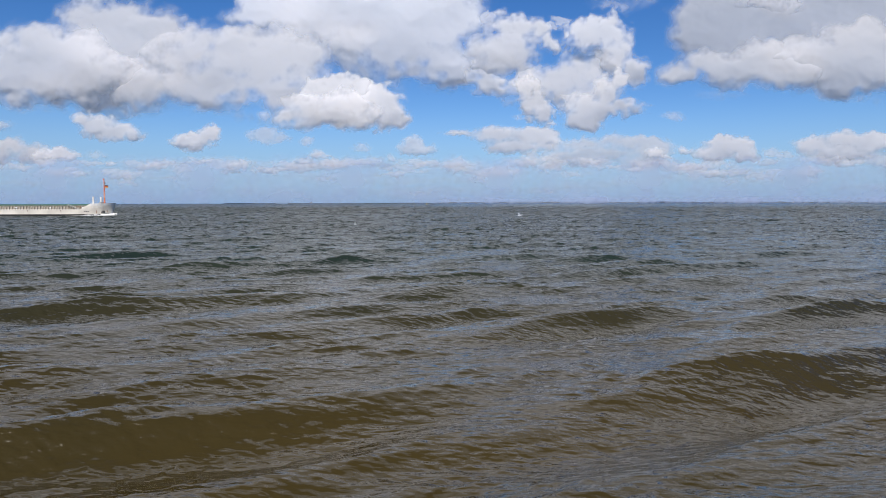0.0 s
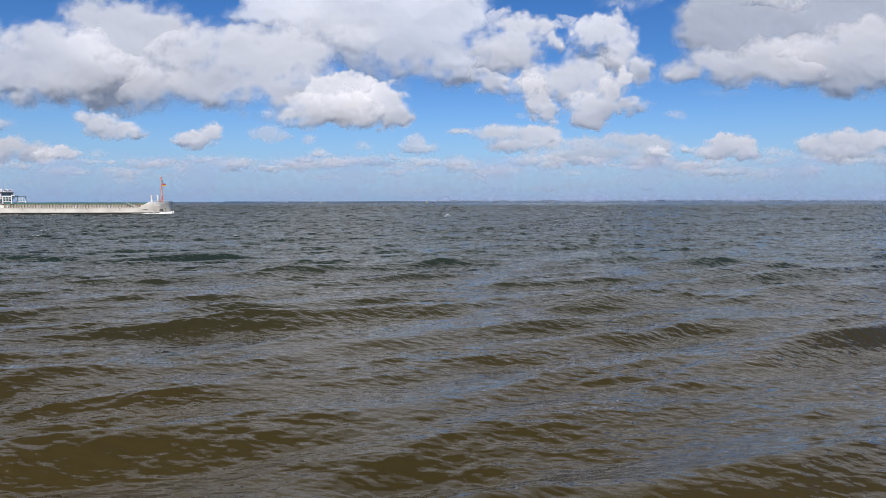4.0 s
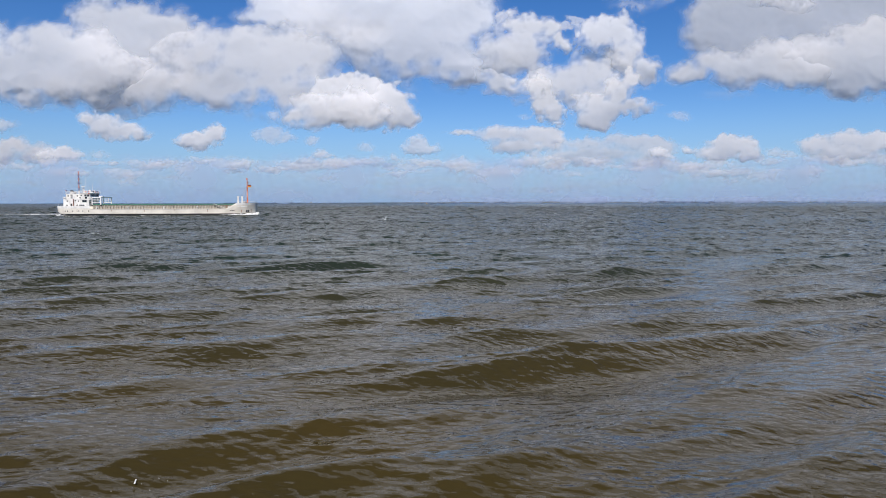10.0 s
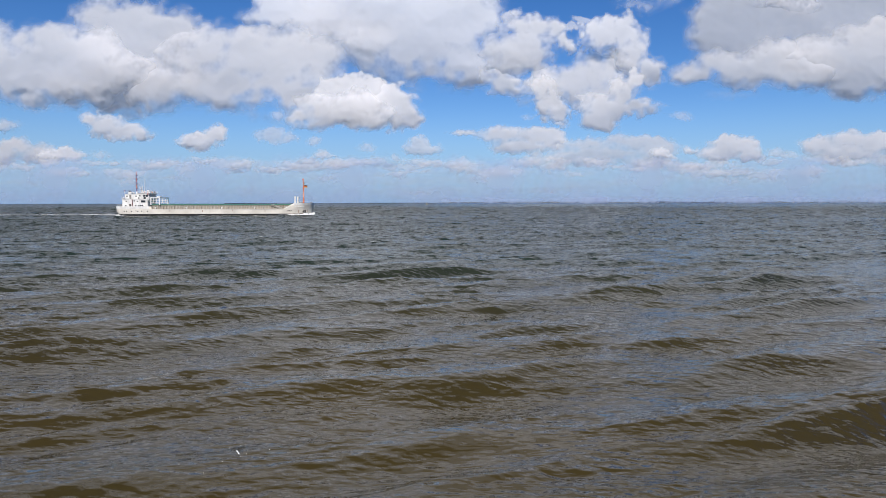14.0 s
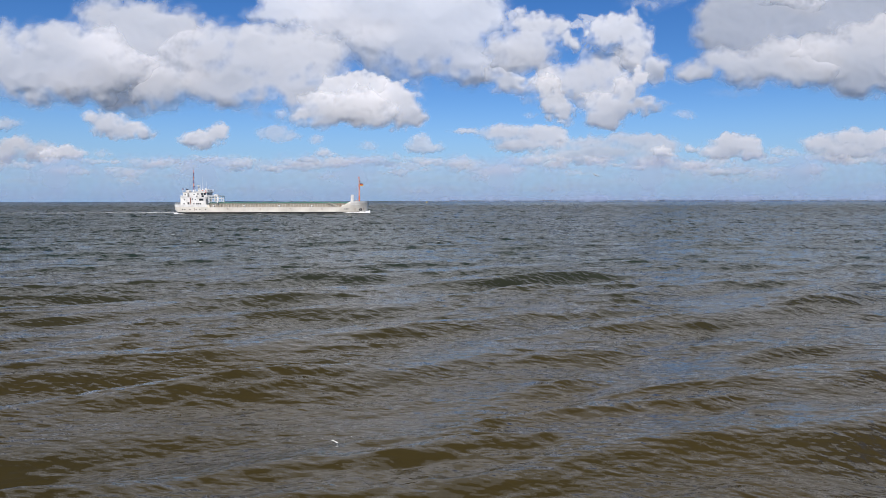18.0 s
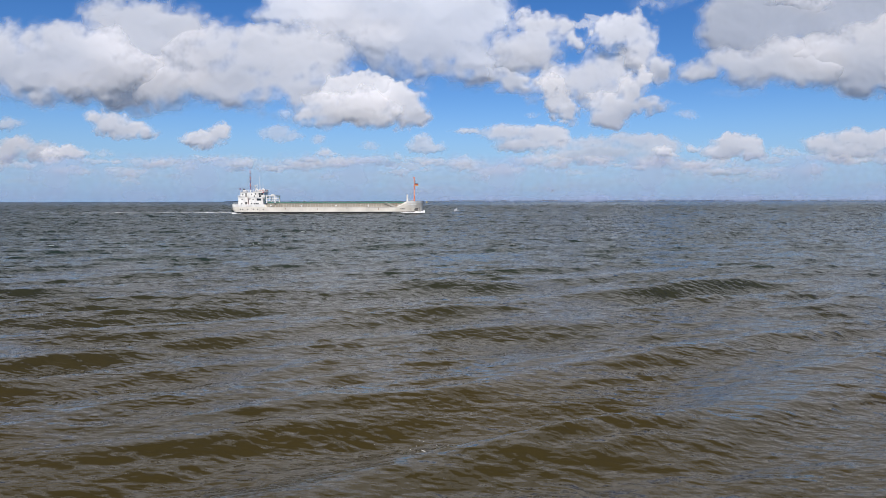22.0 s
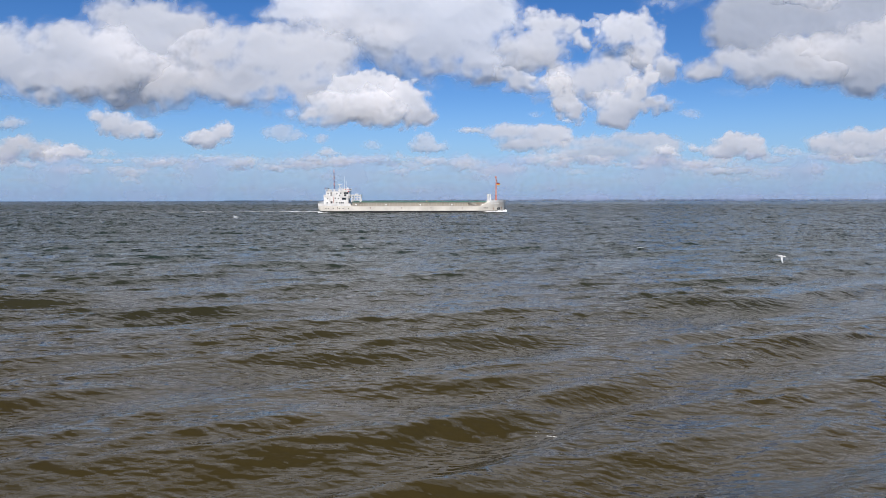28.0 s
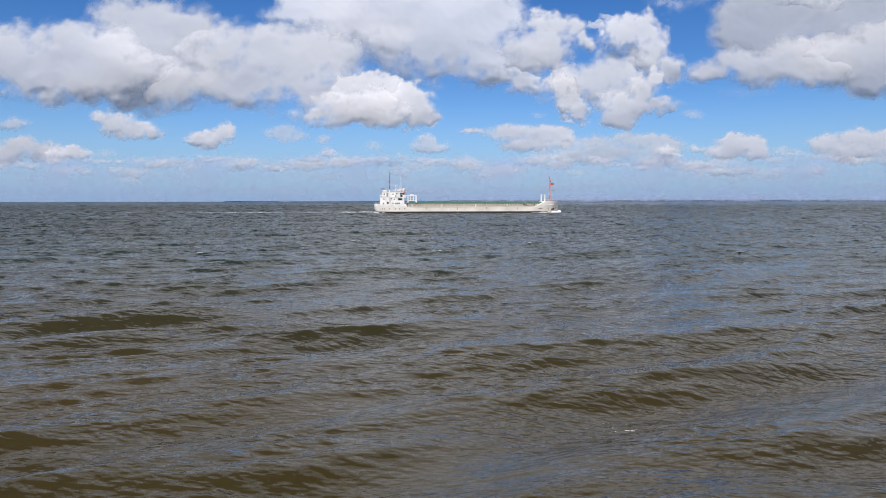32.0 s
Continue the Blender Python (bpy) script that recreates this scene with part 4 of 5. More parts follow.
    for s in (-1, 1):
        part("mast_stay", rod_bm((6.85, 1.2, 16.4), (3.7, s * 3.8, 9.5), 0.025, n=5), GREY, ship)
        part("mast_stay", rod_bm((6.85, 1.2, 16.4), (9.4, s * 3.8, 9.6), 0.025, n=5), GREY, ship)
    # ensign staff on the after deck
    part("ensign_staff", rod_bm((3.6, -3.9, 9.5), (3.1, -3.9, 11.4), 0.05, n=8), WHITE, ship)
    part("ensign", box_bm(3.0, 3.75, -3.93, -3.88, 10.55, 11.25, 0), NAVY, ship, "small dark blue flag")
    # radar mast, aerials and domes on the wheelhouse
    rm = part("radar_mast", rod_bm((9.7, -1.2, 9.6), (9.7, -1.2, 12.6), 0.24, 0.15), WHITE, ship)
    part("radar_mast_leg", rod_bm((10.8, -0.4, 9.95), (9.7, -1.2, 11.8), 0.1), WHITE, rm)
    part("radar_mast_leg", rod_bm((10.8, -2.0, 9.95), (9.7, -1.2, 11.8), 0.1), WHITE, rm)
    part("radar_scanner", box_bm(9.55, 9.85, -2.3, -0.1, 11.9, 12.15, 0.05), WHITE, rm)
    part("radar_scanner", box_bm(8.9, 10.6, -1.32, -1.08, 12.6, 12.82, 0.05), WHITE, rm)
    part("radar_yard", rod_bm((9.7, -2.7, 11.2), (9.7, 0.3, 11.2), 0.06), WHITE, rm)
    for x, y, top in ((12.2, -3.8, 16.6), (12.6, 1.8, 14.4), (10.9, -2.6, 13.4), (11.6, 0.6, 12.8)):
        wa = part("whip_aerial", rod_bm((x, y, 9.9), (x, y, top), 0.07, 0.035), WHITE, ship)
        part("aerial_socket", rod_bm((x, y, 9.9), (x, y, 10.7), 0.13), WHITE, wa)
    for x, y, r in ((13.5, -2.9, 0.5), (13.1, 2.4, 0.42), (12.0, -3.4, 0.3)):
        bm = rod_bm((x, y, 9.95), (x, y, 9.95 + r * 1.2), r * 0.35)
        bmesh.ops.create_uvsphere(bm, u_segments=12, v_segments=8, radius=r, matrix=Matrix.Translation((x, y, 9.95 + r * 1.8)))
        part("radome", bm, WHITE, ship, "", True)
    # travelling gantry for the hatch covers
    part("gantry_beam", box_bm(15.3, 19.6, -5.9, -5.5, 7.55, 7.95, 0.05), WHITE, ship, "white hatch cover gantry")
    part("gantry_beam", box_bm(15.3, 19.6, 5.5, 5.9, 7.55, 7.95, 0.05), WHITE, ship)
    for x in (15.55, 19.35):
        part("gantry_crossbeam", box_bm(x - 0.2, x + 0.2, -5.9, 5.9, 7.6, 8.05, 0.05), WHITE, ship)
        for s in (-1, 1):
            leg = part("gantry_leg", box_bm(x - 0.22, x + 0.22, s * 5.7 - 0.2, s * 5.7 + 0.2, 4.4, 7.7, 0.03), WHITE, ship)
            part("gantry_wheel", rod_bm((x, s * 5.5, 4.3), (x, s * 5.9, 4.3), 0.26, n=12), BLACK, leg)
    for s in (-1, 1):
        for x in (16.8, 18.1):
            part("gantry_post", box_bm(x - 0.1, x + 0.1, s * 5.7 - 0.1, s * 5.7 + 0.1, 5.5, 7.6, 0.02), WHITE, ship)
        part("gantry_rail", box_bm(15.3, 19.6, s * 5.7 - 0.1, s * 5.7 + 0.1, 6.55, 6.75, 0.02), WHITE, ship)
        part("gantry_rail", box_bm(15.3, 19.6, s * 5.7 - 0.12, s * 5.7 + 0.12, 5.3, 5.6, 0.02), WHITE, ship)
    part("gantry_hoist", box_bm(16.6, 18.2, -1.1, 1.1, 7.95, 8.5, 0.1), WHITE, ship, "white hoist box on the gantry")
    # forecastle: vents, mast, flag, winch
    for s in (-1, 1):
        ve = part("vent_post", rod_bm((79.9, s * 4.0, 4.4), (79.9, s * 4.0, 8.1), 0.42, 0.4), WHITE, ship, "white vent post on the bow")
        part("vent_cap", rod_bm((79.9, s * 4.0, 8.0), (79.9, s * 4.0, 8.35), 0.5), WHITE, ve)
    part("windlass", box_bm(81.4, 82.6, -2.2, 2.2, 5.0, 5.9, 0.2), GREY, ship)
    for i in range(4):
        x, w = 83.2, 0.36 - 0.045 * i
        z = 5.0 + i * 2.85
        sec = part("bow_mast_section", rod_bm((x, 0, z), (x, 0, z + 2.85), w, w - 0.045), SALMON if i % 2 else ORANGE, ship, "orange steel mast on the bow")
        part("mast_step", box_bm(x - 0.5, x + 0.5, -0.12, 0.12, z + 1.3, z + 1.42, 0.02), ORANGE, sec)
    part("bow_mast_yard", rod_bm((83.2, -0.8, 15.3), (83.2, 0.8, 15.3), 0.07), ORANGE, ship)
    part("bow_mast_head", box_bm(82.7, 83.4, -0.2, 0.2, 16.0, 16.6, 0.05), ORANGE, ship)
    part("bow_lamp", rod_bm((83.6, 0, 14.3), (83.6, 0, 14.8), 0.2), BLACK, ship)
    for s in (-1, 1):
        part("bow_mast_stay", rod_bm((83.2, 0, 13.9), (80.6, s * 3.4, 5.2), 0.03, n=5), GREY, ship)
        for x0, x1 in ((79.6, 81.6), (81.6, 83.8), (83.8, 86.0)):
            part("bow_rail", rod_bm((x0, s * (breadth(x0, 5) - 0.15), 5.9), (x1, s * (breadth(x1, 5) - 0.15), 5.9), 0.03, n=6), WHITE, ship)
    # flag, streaming ahead in the following wind
    for k, c in enumerate((BLACK, RED, GOLD)):
        bm = bmesh.new()
        rows = []
        for i in range(9):
            u = i / 8
            y = 0.16 * math.sin(u * 6.0) * u
            rows.append([bm.verts.new((83.5 + 1.5 * u, y + t, 13.7 - 0.38 * k - h - 0.1 * u)) for h in (0.0, 0.38) for t in (0.0, 0.02)])
        for a, b in zip(rows, rows[1:]):
            for p, q in ((0, 2), (3, 1), (1, 0), (2, 3)):
                bm.faces.new((a[p], a[q], b[q], b[p]))
        part("flag_stripe", bm, c, ship, "", True)
    return ship


ship = build_ship()


# ---- foam that goes with the ship ----
def froth_strip(name, label, path, n, rows, height, seed, patchy=0.1, base=0.02):
    """A lumpy sheet of froth. path(u) gives x, half-lines y0 and y1 and how dense it is, for u from 0 to 1."""
    x, y, z, d = (np.zeros((n, rows)) for _ in range(4))
    for i in range(n):
        u = i / (n - 1)
        px, y0, y1, den = path(u)
        v = np.linspace(0, 1, rows)
        x[i], y[i] = px, y0 + (y1 - y0) * v
        edge = np.sin(np.pi * v) ** 0.5
        lump = 0.5 + 0.9 * fbm(np.full(rows, px * 0.35 + seed), y[i] * 0.5, 3)
        z[i] = base + height(u) * edge * np.clip(lump, 0.1, 1.4)
        d[i] = den * (0.45 + 0.55 * edge) + patchy * fbm(np.full(rows, px * 0.11 + seed), y[i] * 0.12 + 3, 3)
    me = grid_mesh(name, [x], [y], [z], WAKE)
    me.attributes.new("froth", "FLOAT", "POINT").data.foreach_set("value", d.ravel().astype(np.float32))
    return tagged(new(name, me), label, "foam", kind="stuff")


def build_foam():
    out = []
    out.append(froth_strip("ship_wake", "long white foam wake trailing behind the ship",
                           lambda u: (1.0 - 250 * u, -4.0 - 3 * u, 3.0 + 3 * u, 0.34 * (1 - u) ** 2.2 + 0.12 + 0.04 * math.sin(u * 61) + 0.03 * math.sin(u * 143)), 520, 12,
                           lambda u: 0.45 * (1 - u) ** 3 + 0.12, 1.0, 0.42))
    for s in (-1, 1):
        out.append(froth_strip("bow_wave", "white bow wave foam along the hull",
                               lambda u: (88.2 - 17 * u, s * (breadth(min(87.4, 88 - 16 * u), 0) - 0.4), s * (breadth(min(87.4, 88 - 16 * u), 0) + 1.4 + 4.2 * u), 1.1 * (1 - u) ** 0.6), 90, 8,
                               lambda u: 1.3 * (1 - u) ** 1.2 + 0.15, 5.0 + s, 0.25, -0.2))
        out.append(froth_strip("side_foam", "patches of white foam along the hull",
                               lambda u: (74 - 74 * u, s * (breadth(74 - 74 * u, 0) - 0.1), s * (breadth(74 - 74 * u, 0) + 2.6), 0.2 + 0.16 * math.sin(u * 21 + s) + 2.6 * max(0, u - 0.83)), 260, 6,
                               lambda u: 0.24 + 0.6 * max(0, u - 0.83) / 0.17, 9.0 + s, 0.5, -0.42))
    return out


froths = build_foam()


# ---- buoy and far shore ----
def build_buoy():
    b = tagged(new("buoy"), "small yellow navigation buoy far out on the sea", "buoy")
    yellow = paint("yellow_buoy_paint", (0.8, 0.5, 0.02), 0.5, 0.2, 0.8, 3.0)
    part("float", rod_bm((0, 0, -0.6), (0, 0, 1.2), 1.7, 1.5, 14), yellow, b)
    part("tower", rod_bm((0, 0, 1.2), (0, 0, 4.4), 1.0, 0.5, 10), yellow, b)
    part("lamp", rod_bm((0, 0, 4.4), (0, 0, 5.0), 0.3, n=10), ORANGE, b)
    part("top_mark", rod_bm((-0.5, 0, 5.1), (0.5, 0, 5.9), 0.12), yellow, b)
    b.matrix_basis = pose(-46.0, 1950, 0)
    return b


build_buoy()


def build_shore():
    rng = np.random.RandomState(11)
    leaf, nodes, links, p = material("hazed_woodland")
    co = nodes.new("ShaderNodeTexCoord").outputs["Object"]
    # the blue-grey haze of the distance is mixed into the leaf colour
    links.new(ramp(nodes, links, noise_node(nodes, links, co, 0.05, 4), [(0.35, (0.07, 0.085, 0.1)), (0.7, (0.1, 0.115, 0.12))]), p.inputs["Base Color"])
    p.inputs["Roughness"].default_value = 0.9
    turf, nodes, links, p = material("dyke_grass")
    co = nodes.new("ShaderNodeTexCoord").outputs["Object"]
    links.new(ramp(nodes, links, noise_node(nodes, links, co, 0.03, 4), [(0.35, (0.05, 0.07, 0.05)), (0.7, (0.08, 0.09, 0.06))]), p.inputs["Base Color"])
    p.inputs["Roughness"].default_value = 0.9
    xs = np.linspace(-1500, 3600, 500)
    rise = 3.2 + 1.3 * perlin(xs / 300.0, xs * 0 + 2.5)
    prof = [(-30, -1.0), (-6, 0.6), (0, 1.0), (4, 1.0), (30, 0.0), (90, 0.0)]
    x = np.repeat(xs[:, None], len(prof), 1)
    y = np.repeat(np.array([4700 + a for a, b in prof])[None], len(xs), 0)
    z = np.maximum(rise[:, None] * np.array([max(b, 0) for a, b in prof])[None], 0.3) - np.array([2.0 if b < 0 else 0 for a, b in prof])[None]
    tagged(new("far_shore", grid_mesh("far_shore", [x], [y], [z], turf)), "low grassy sea dyke along the far shore", "shore", kind="structure")
    # a ragged belt of woods and hedges behind the dyke
    ball = bmesh.new()
    bmesh.ops.create_icosphere(ball, subdivisions=1, radius=1)
    bv = np.array([v.co[:] for v in ball.verts])
    bf = np.array([[v.index for v in f.verts] for f in ball.faces])
    ball.free()
    vs, fs, base = [], [], 0
    for n in range(2600):
        cx = rng.uniform(-1400, 3550)
        clump = perlin(np.array([cx / 160.0]), np.array([7.7]))[0] + perlin(np.array([cx / 45.0]), np.array([1.7]))[0] * 0.6
        low = min(1.0, max(0.35, (cx + 1100) / 1400))
        if clump < -0.75:
            continue
        h = low * (5.6 + 4.2 * max(clump, 0)) * rng.uniform(0.7, 1.25)
        w = rng.uniform(5, 14)
        vs.append(bv * (1 + rng.uniform(-0.22, 0.22, (len(bv), 1))) * (w, 6, h * 0.62) + (cx, 4745 + rng.uniform(-12, 12), h * 0.45 + 1))
        fs.append(bf + base)
        base += len(bv)
    me = raw_mesh("far_woods", np.concatenate(vs), np.concatenate(fs), leaf, False)
    tagged(new("far_woods", me), "low ragged belt of trees on the far shore", "trees", kind="stuff")
    brick = paint("farm_whitewash", (0.5, 0.49, 0.47), 0.8, 0.2, 0.2, 0.6)
    tile = paint("roof_tile", (0.2, 0.19, 0.19), 0.8, 0.2, 0.2, 0.6)
    for n in range(7):
        cx = rng.choice([-900, -300, 420, 900, 1350, 1800, 2450]) + rng.uniform(-160, 160)
        L, W, H, R = rng.uniform(9, 16), 9.0, rng.uniform(2.5, 3.5), rng.uniform(2, 3.5)
        ob = tagged(new("farmhouse"), "small whitewashed farmhouse with a pitched roof on the far shore", "house", "houses on the far shore")
        part("wall", box_bm(-L / 2, L / 2, -W / 2, W / 2, 0, H, 0), brick, ob)
        bm = bmesh.new()
        a = [bm.verts.new(c) for c in ((-L / 2 - 1, -W / 2 - 1, H), (L / 2 + 1, -W / 2 - 1, H), (L / 2 + 1, W / 2 + 1, H), (-L / 2 - 1, W / 2 + 1, H))]
        r = [bm.verts.new(c) for c in ((-L / 2 + 2, 0, H + R), (L / 2 - 2, 0, H + R))]
        for f in ((a[0], a[1], r[1], r[0]), (a[2], a[3], r[0], r[1]), (a[1], a[2], r[1]), (a[3], a[0], r[0]), (a[3], a[2], a[1], a[0])):
            bm.faces.new(f)
        part("roof", bm, tile, ob)
        ob.matrix_basis = pose(cx, 4718 + rng.uniform(0, 8), 2.5)


build_shore()


# ---- flotsam ----
def build_flotsam():
    """A clot of foam with loose flecks round it, adrift near the shore."""
    rng = np.random.RandomState(31)
    v, q = [], []

    def blob(x, y, a, b, turn):
        base = len(v)
        for k in range(8):
            t = k * math.pi / 4
            px, py = a * math.cos(t) * rng.uniform(0.75, 1.2), b * math.sin(t) * rng.uniform(0.75, 1.2)
            v.append((x + px * math.cos(turn) - py * math.sin(turn), y + px * math.sin(turn) + py * math.cos(turn), -0.01))
        v.append((x, y, 0.4 * b))
        q.extend((base + k, base + (k + 1) % 8, base + 8) for k in range(8))

    for n in range(7):
        u = n / 6.0
        blob(-0.03 + 0.05 * u, -0.1 + 0.2 * u, 0.014 + 0.008 * math.sin(9 * u), 0.02, 1.0)
    for n in range(14):
        r = rng.uniform(0.004, 0.01)
        blob(rng.normal(0, 0.6), rng.normal(0, 0.7), 1.4 * r, r, rng.uniform(0, 3))
    me = raw_mesh("foam_flecks", np.array(v), np.array(q), FOAM)
    return tagged(new("foam_flecks", me), "small white flecks of foam drifting on the brown water", "foam", kind="stuff")


foam_flecks = build_flotsam()


# ---- gulls ----
FEATHER = paint("white_feathers", (0.8, 0.8, 0.78), 0.8, 0.0, 6.0, 12.0)
PALE = paint("pale_grey_feathers", (0.48, 0.49, 0.52), 0.8, 0.0, 6.0, 12.0)
TIP = paint("black_feathers", (0.02, 0.02, 0.022), 0.8, 0.0, 6.0, 12.0)
BILL = paint("orange_bill", (0.6, 0.25, 0.03), 0.5, 0.0, 6.0, 12.0)


def lathe(stations, seg=10, flat=1.0):
    """A round body along x from (x, z, radius) stations."""
    bm = bmesh.new()
    rings = [[bm.verts.new((x, r * math.cos(k * 2 * math.pi / seg), z + flat * r * math.sin(k * 2 * math.pi / seg))) for k in range(seg)] for x, z, r in stations]
    for a, b in zip(rings, rings[1:]):
        for k in range(seg):
            bm.faces.new((a[k], a[(k + 1) % seg], b[(k + 1) % seg], b[k]))
    bm.faces.new(rings[0][::-1]), bm.faces.new(rings[-1])
    return bm


def wing_bm(side, y0, y1, root, tip, sweep0, sweep1, dip):
    """One arched wing panel from y0 to y1 with chords root and tip; leading edges at sweep0 and sweep1."""
    bm = bmesh.new()
    rows = []
    for i in range(5):
        u = i / 4
        ch, le = root + (tip - root) * u, sweep0 + (sweep1 - sweep0) * u
        y, z = side * (y0 + (y1 - y0) * u), dip * u
        up = [bm.verts.new((le - ch * c, y, z + 0.03 * h)) for c, h in ((0, 0), (0.25, 0.9), (0.6, 0.6), (1, 0))]
        lo = [bm.verts.new((le - ch * c, y, z - 0.006 + 0.02 * h)) for c, h in ((0.25, 0.3), (0.6, 0.2))]
        rows.append((up, lo))
    for (u0, l0), (u1, l1) in zip(rows, rows[1:]):
        for k in range(3):
            bm.faces.new((u0[k], u0[k + 1], u1[k + 1], u1[k]))
        a, b = (u0[0], l0[0], l0[1], u0[3]), (u1[0], l1[0], l1[1], u1[3])
        for k in range(3):
            bm.faces.new((a[k + 1], a[k], b[k], b[k + 1]))
    bmesh.ops.recalc_face_normals(bm, faces=bm.faces)
    return bm


def build_gull(label, span, wing_paint):
    g = tagged(new("gull"), label, "gull", "gulls over the water")
    body = part("body", lathe([(-0.2, 0.0, 0.012), (-0.13, 0.0, 0.05), (-0.02, -0.005, 0.075), (0.08, 0.0, 0.07), (0.15, 0.012, 0.045), (0.18, 0.02, 0.04)], 10, 0.95), FEATHER, g, "white rounded body", True)
    head = part("head", lathe([(0.15, 0.02, 0.03), (0.19, 0.03, 0.042), (0.225, 0.03, 0.038), (0.25, 0.025, 0.015)]), FEATHER, g, "", True)
    part("bill", lathe([(0.24, 0.024, 0.012), (0.3, 0.016, 0.003)], 6), BILL, head)
    bm = bmesh.new()
    a = [bm.verts.new(c) for c in ((-0.15, -0.035, 0.012), (-0.15, 0.035, 0.012), (-0.32, 0.075, 0.0), (-0.33, 0.0, -0.004), (-0.32, -0.075, 0.0))]
    b = [bm.verts.new((c.co.x, c.co.y, c.co.z - 0.012)) for c in a]
    bm.faces.new(a), bm.faces.new(b[::-1])
    for k in range(5):
        bm.faces.new((a[k], b[k], b[(k + 1) % 5], a[(k + 1) % 5]))
    bmesh.ops.recalc_face_normals(bm, faces=bm.faces)
    part("tail", bm, FEATHER, g)
    half, wings = span / 2, []
    for s in (-1, 1):
        w = part("wing", wing_bm(s, 0.0, half * 0.48, 0.17, 0.15, 0.09, 0.14, 0.05), wing_paint, g, "grey wing with a black tip", True)
        o = part("wing_outer", wing_bm(s, half * 0.48, half * 0.8, 0.15, 0.1, 0.14, 0.06, -0.02), wing_paint, w, "", True)
        o.location.z = 0.05
        part("underwing", wing_bm(s, 0.02, half * 0.78, 0.15, 0.08, 0.08, 0.05, 0.04), FEATHER, w, "white underwing", True).location.z = -0.02
        t = part("wing_tip", wing_bm(s, half * 0.8, half, 0.1, 0.02, 0.06, -0.06, -0.02), TIP, w, "", True)
        t.location.z = 0.03
        w.location = (0.02, s * 0.05, 0.03)
        wings.append((w, s))
    return g, wings


def flight(gull, rows, flaps, beat=0.34, bank=0):
    """Key a gull along rows of (t, x, y, z); it faces the way it flies, leaning over towards the shore by bank degrees. flaps: stretches of time in which it beats its wings."""
    g, wings = gull
    keys, last = [], None
    for i, (t, x, y, z) in enumerate(rows):
        a, b = rows[max(i - 1, 0)], rows[min(i + 1, len(rows) - 1)]
        dx, dy, dz = b[1] - a[1], b[2] - a[2], b[3] - a[3]
        yaw = math.degrees(math.atan2(dy, dx))
        if last is not None:
            yaw = last + (yaw - last + 180) % 360 - 180
            yaw = last + max(-80, min(80, yaw - last))
        last = yaw
        pitch = -math.degrees(math.atan2(dz, math.hypot(dx, dy) + 0.01)) * 0.5
        keys.append((t, pose(x, y, z + 0.25, bank * math.cos(radians(yaw)), pitch, yaw)))
    walk(g, keys)
    for w, s in wings:
        base = (0.02, s * 0.05, 0.03)
        ks = [(0.0, pose(*base, s * 8))]
        for t0, t1 in flaps:
            n = int((t1 - t0) / (beat / 2))
            for i in range(n + 1):
                ks.append((t0 + 0.1 + i * beat / 2, pose(*base, s * (50 if i % 2 else -42))))
        ks.append((32.0, pose(*base, s * 8)))
        walk(w, sorted({round(t, 3): m for t, m in ks}.items()))


# ---- motion ----
SHIP_TURN = 0.061
SHIP_DIR = Vector((math.cos(SHIP_TURN), math.sin(SHIP_TURN), 0))
gull_low = build_gull("white gull with grey wings flying low over the waves", 1.05, PALE)
gull_turning = build_gull("white gull with grey wings turning over the sea", 1.05, PALE)
gull_slow = build_gull("white gull with grey wings gliding into the wind", 1.2, PALE)
gull_far = build_gull("small white gull skimming the waves", 1.0, PALE)
gull_climbing = build_gull("white gull with black wing tips climbing steeply", 1.1, FEATHER)


def ship_pose(t):
    bow = Vector((-47.37, 320.6, 0)) + SHIP_DIR * (6.46 * (t - 16))
    x, y, z = bow - SHIP_DIR * 88
    return pose(x, y, 0, 0, 0, math.degrees(SHIP_TURN))


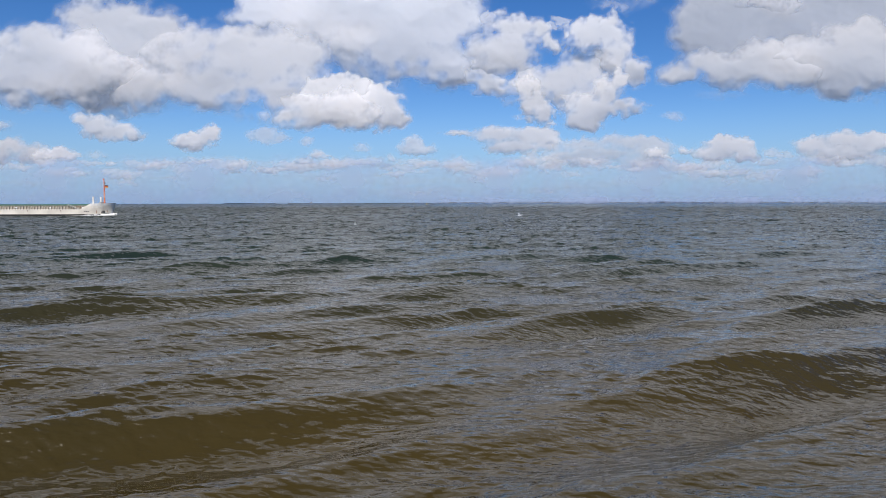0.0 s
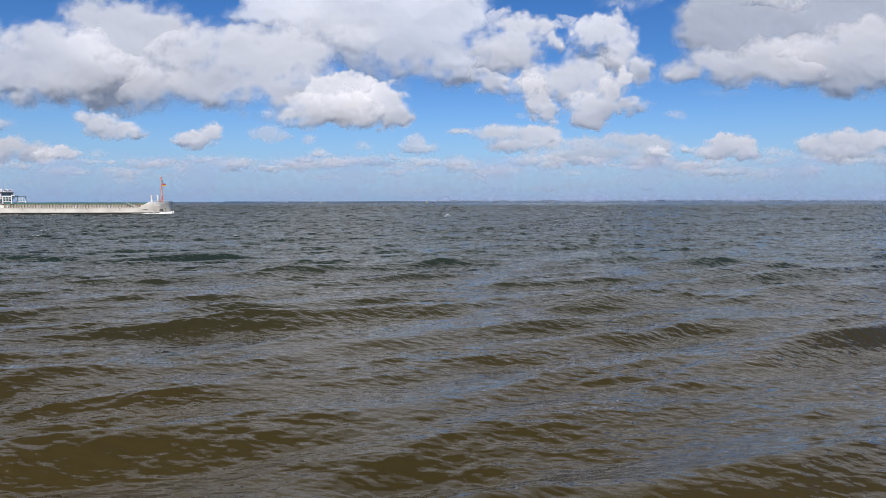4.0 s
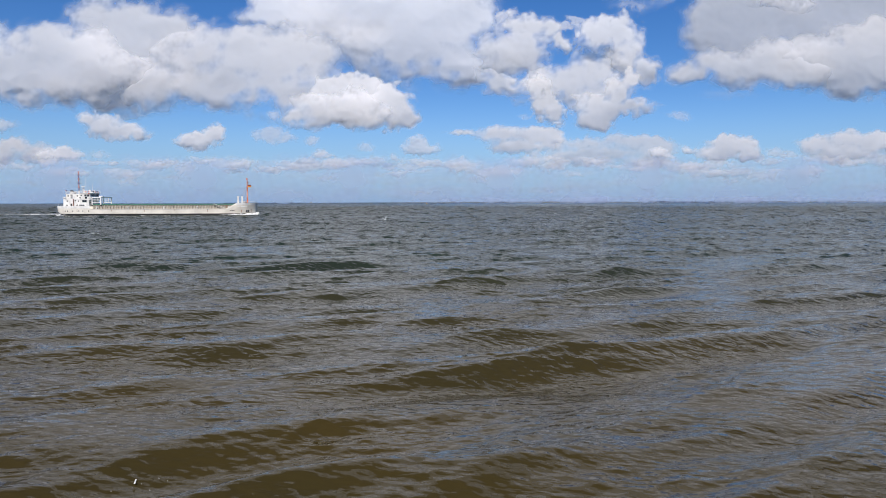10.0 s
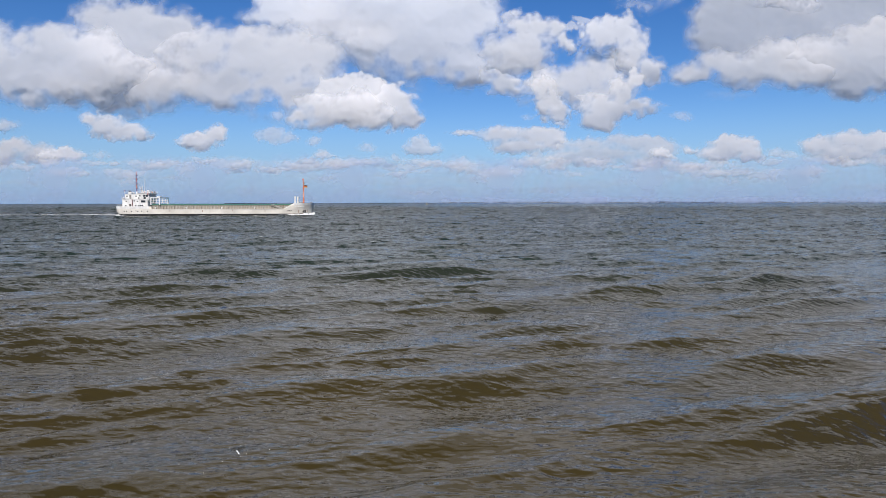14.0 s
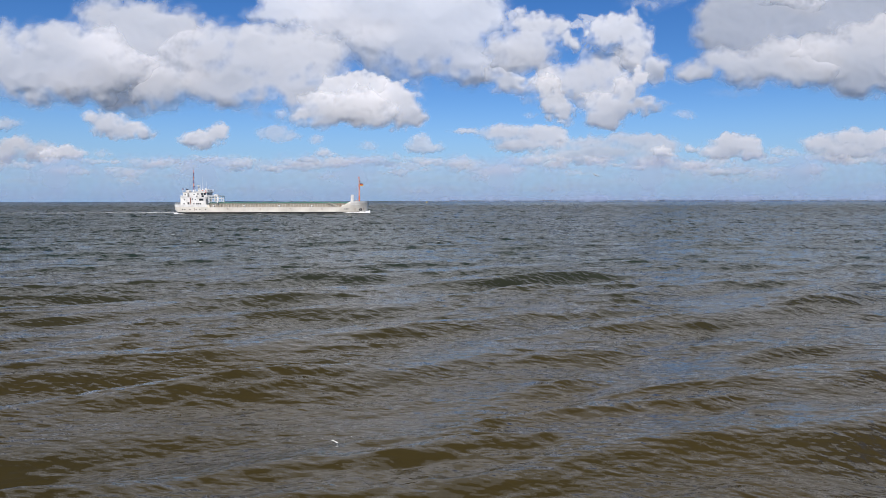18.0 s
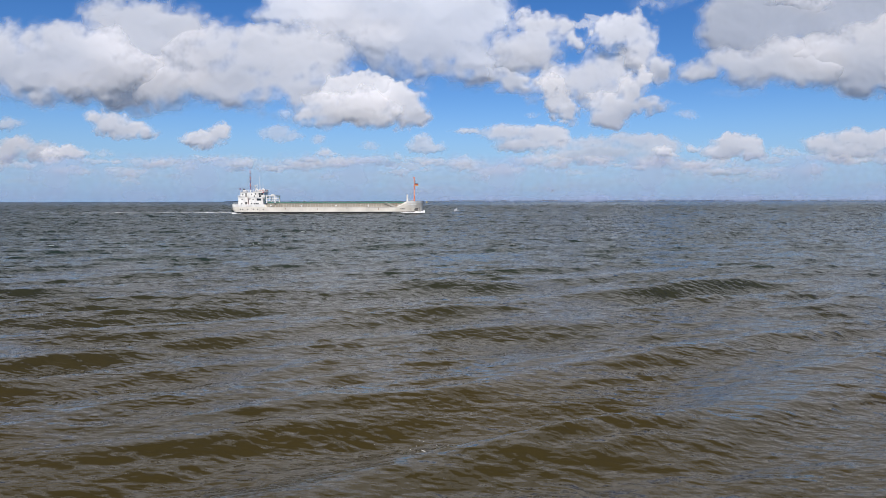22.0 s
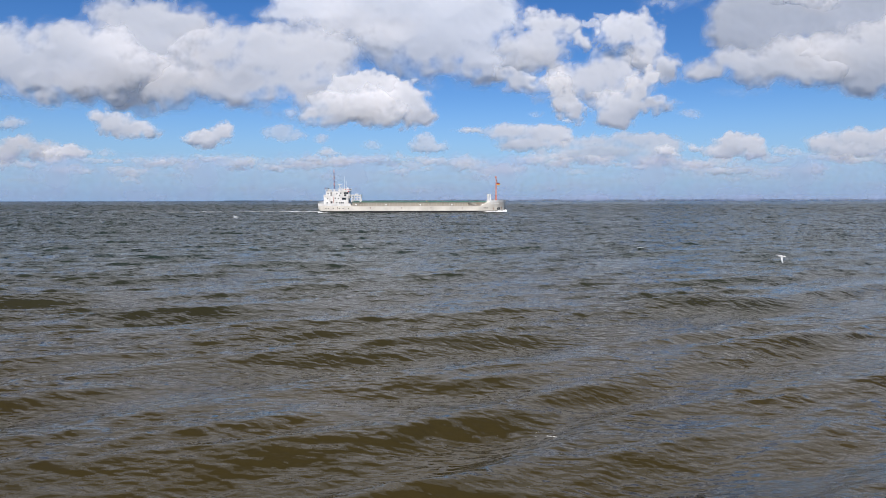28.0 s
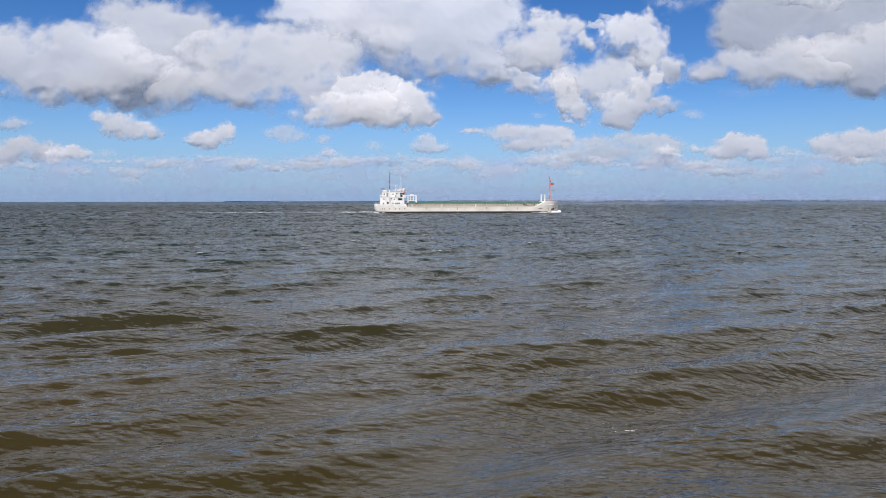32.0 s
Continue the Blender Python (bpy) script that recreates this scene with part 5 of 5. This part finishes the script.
def motions():
    for ob, x, y, z, v in CLOUDS:
        walk(ob, [(0, pose(x - 16.5 * v, y, z)), (32, pose(x + 15.5 * v, y, z))])
    for ob in (water, whitecaps):
        walk(ob, [(0, pose(-2.2 * 16, 1.2 * 16, 0)), (32, pose(2.2 * 16, -1.2 * 16, 0))])
    # the flecks drift along the shore and ride over the waves
    drift = []
    for n in range(129):
        t = n * 0.25
        x, y = -6.9 + 0.5 * (t - 9), 13.7 + 0.12 * (t - 9)
        at = np.array([[x - 2.2 * (t - 16)]]), np.array([[y + 1.2 * (t - 16)]])
        z = wave_field(*at)[0][0, 0]
        drift.append((t, pose(x, y, float(z) + 0.04, 0, 0, 3.0 * t)))
    walk(foam_flecks, drift)
    for ob in (ship, *froths):
        walk(ob, [(0, ship_pose(0)), (32, ship_pose(32))])
    flight(gull_low, [(0, 9.0, 80.0, 3.7), (0.6, 7.2, 80.0, 2.83), (1.3, 5.8, 80.0, 2.09), (2.3, 4.1, 80.0, 2.29), (3, 2.3, 82.0, 3.32),
                  (3.5, 1.5, 84.0, 3.55), (5.5, -1.7, 90.0, 2.98), (6.1, -1.7, 90.0, 2.76), (7, -1.2, 88.0, 2.22), (8.5,
                  -2.0, 88.0, 2.15), (9, -3.7, 88.0, 2.22), (9.5, -5.9, 88.0, 2.67), (11, -10.6, 95.0, 3.1), (12, -16.2,
                  110.0, 2.68), (14, -35.3, 160.0, 2.33), (17, -92.1, 260.0, 1.84), (21, -241.8, 400.0, 2.03), (25,
                  -410.8, 500.0, 2.91), (32, -643.2, 600.0, 2.45)], [(0, 3.5), (5, 12.5)], 0.34, 25)
    flight(gull_turning, [(0, -15.3, 119.0, 1.47), (1, -19.0, 119.0, 1.28), (2, -20.8, 112.0, 0.76), (3, -22.0, 112.0, 3.0), (3.5, -21.2, 109.2,
                  3.97), (4.5, -15.5, 100.8, 5.49), (6, -5.7, 89.6, 6.43), (7, 1.7, 78.4, 6.47), (8, 9.7, 81.2, 7.33),
                  (8.5, 16.6, 78.4, 8.29), (9, 25.7, 75.6, 8.87), (9.5, 38.0, 72.8, 7.41), (10, 51.1, 70.0, 6.86), (12,
                  95.2, 63.0, 8.26), (32, 740.5, 280.0, 64.15)], [(0, 10)], 0.34, 28)
    flight(gull_slow, [(0, 800.2, 300.0, 32.14), (12, 151.2, 120.0, 12.02), (15, 45.2, 78.0, 8.99), (16.5, 25.8, 72.0, 7.62), (17, 20.6, 72.0,
                  6.49), (18, 15.4, 69.0, 7.75), (19, 11.8, 69.0, 8.21), (20, 9.4, 72.0, 6.91), (21, 6.2, 75.0, 4.48),
                  (22, 1.5, 78.0, 4.13), (23, -3.2, 78.0, 4.06), (24, -7.5, 75.0, 4.23), (25, -11.7, 72.0, 4.63), (26.5,
                  -15.2, 69.0, 4.88), (27.5, -17.3, 66.0, 4.62), (28, -19.1, 63.0, 3.65), (29, -26.7, 60.0, 2.92), (30,
                  -36.1, 57.0, 3.32), (30.5, -41.7, 57.0, 3.42), (32, -58.8, 57.0, 4.08)], [(16, 31)], 0.5, 18)
    flight(gull_far, [(0, 320.1, 1215.0, 23.9), (16, -64.9, 540.0, 3.63), (20, -44.9, 189.0, 1.5), (23, -35.0, 128.2, 1.51), (24, -35.4,
                  124.2, 1.73), (25, -35.9, 118.8, 2.08), (26.3, -38.1, 102.6, 1.82), (27.5, -41.8, 91.8, 2.02), (28,
                  -41.7, 83.7, 2.51), (29, -41.7, 70.2, 3.94), (29.5, -42.2, 64.8, 4.47), (30.5, -46.9, 60.8, 5.02),
                  (32, -60.1, 60.8, 5.53)], [(22, 30)], 0.34, 25)
    flight(gull_climbing, [(0, 961.4, 336.0, -12.07), (20, 226.8, 112.0, -1.69), (26, 85.4, 67.2, 0.79), (27.3, 33.7, 47.0, 1.84), (27.8, 24.5,
                  43.7, 1.78), (28, 21.2, 42.6, 1.65), (28.4, 16.1, 41.4, 2.27), (28.7, 13.5, 41.4, 2.97), (29, 11.8,
                  41.4, 4.18), (29.3, 11.0, 41.4, 6.04), (29.6, 11.0, 41.4, 8.17), (29.9, 11.6, 41.4, 9.87), (30.2,
                  12.2, 41.4, 11.26), (30.5, 12.8, 40.3, 12.02), (30.8, 13.6, 39.2, 12.34), (31.1, 14.45, 37.0, 12.6),
                  (31.4, 17.2, 34.7, 13.32), (31.7, 20.6, 32.5, 14.0), (32, 24.8, 31.4, 15.09)], [(26.7, 32)], 0.6, 35)


motions()
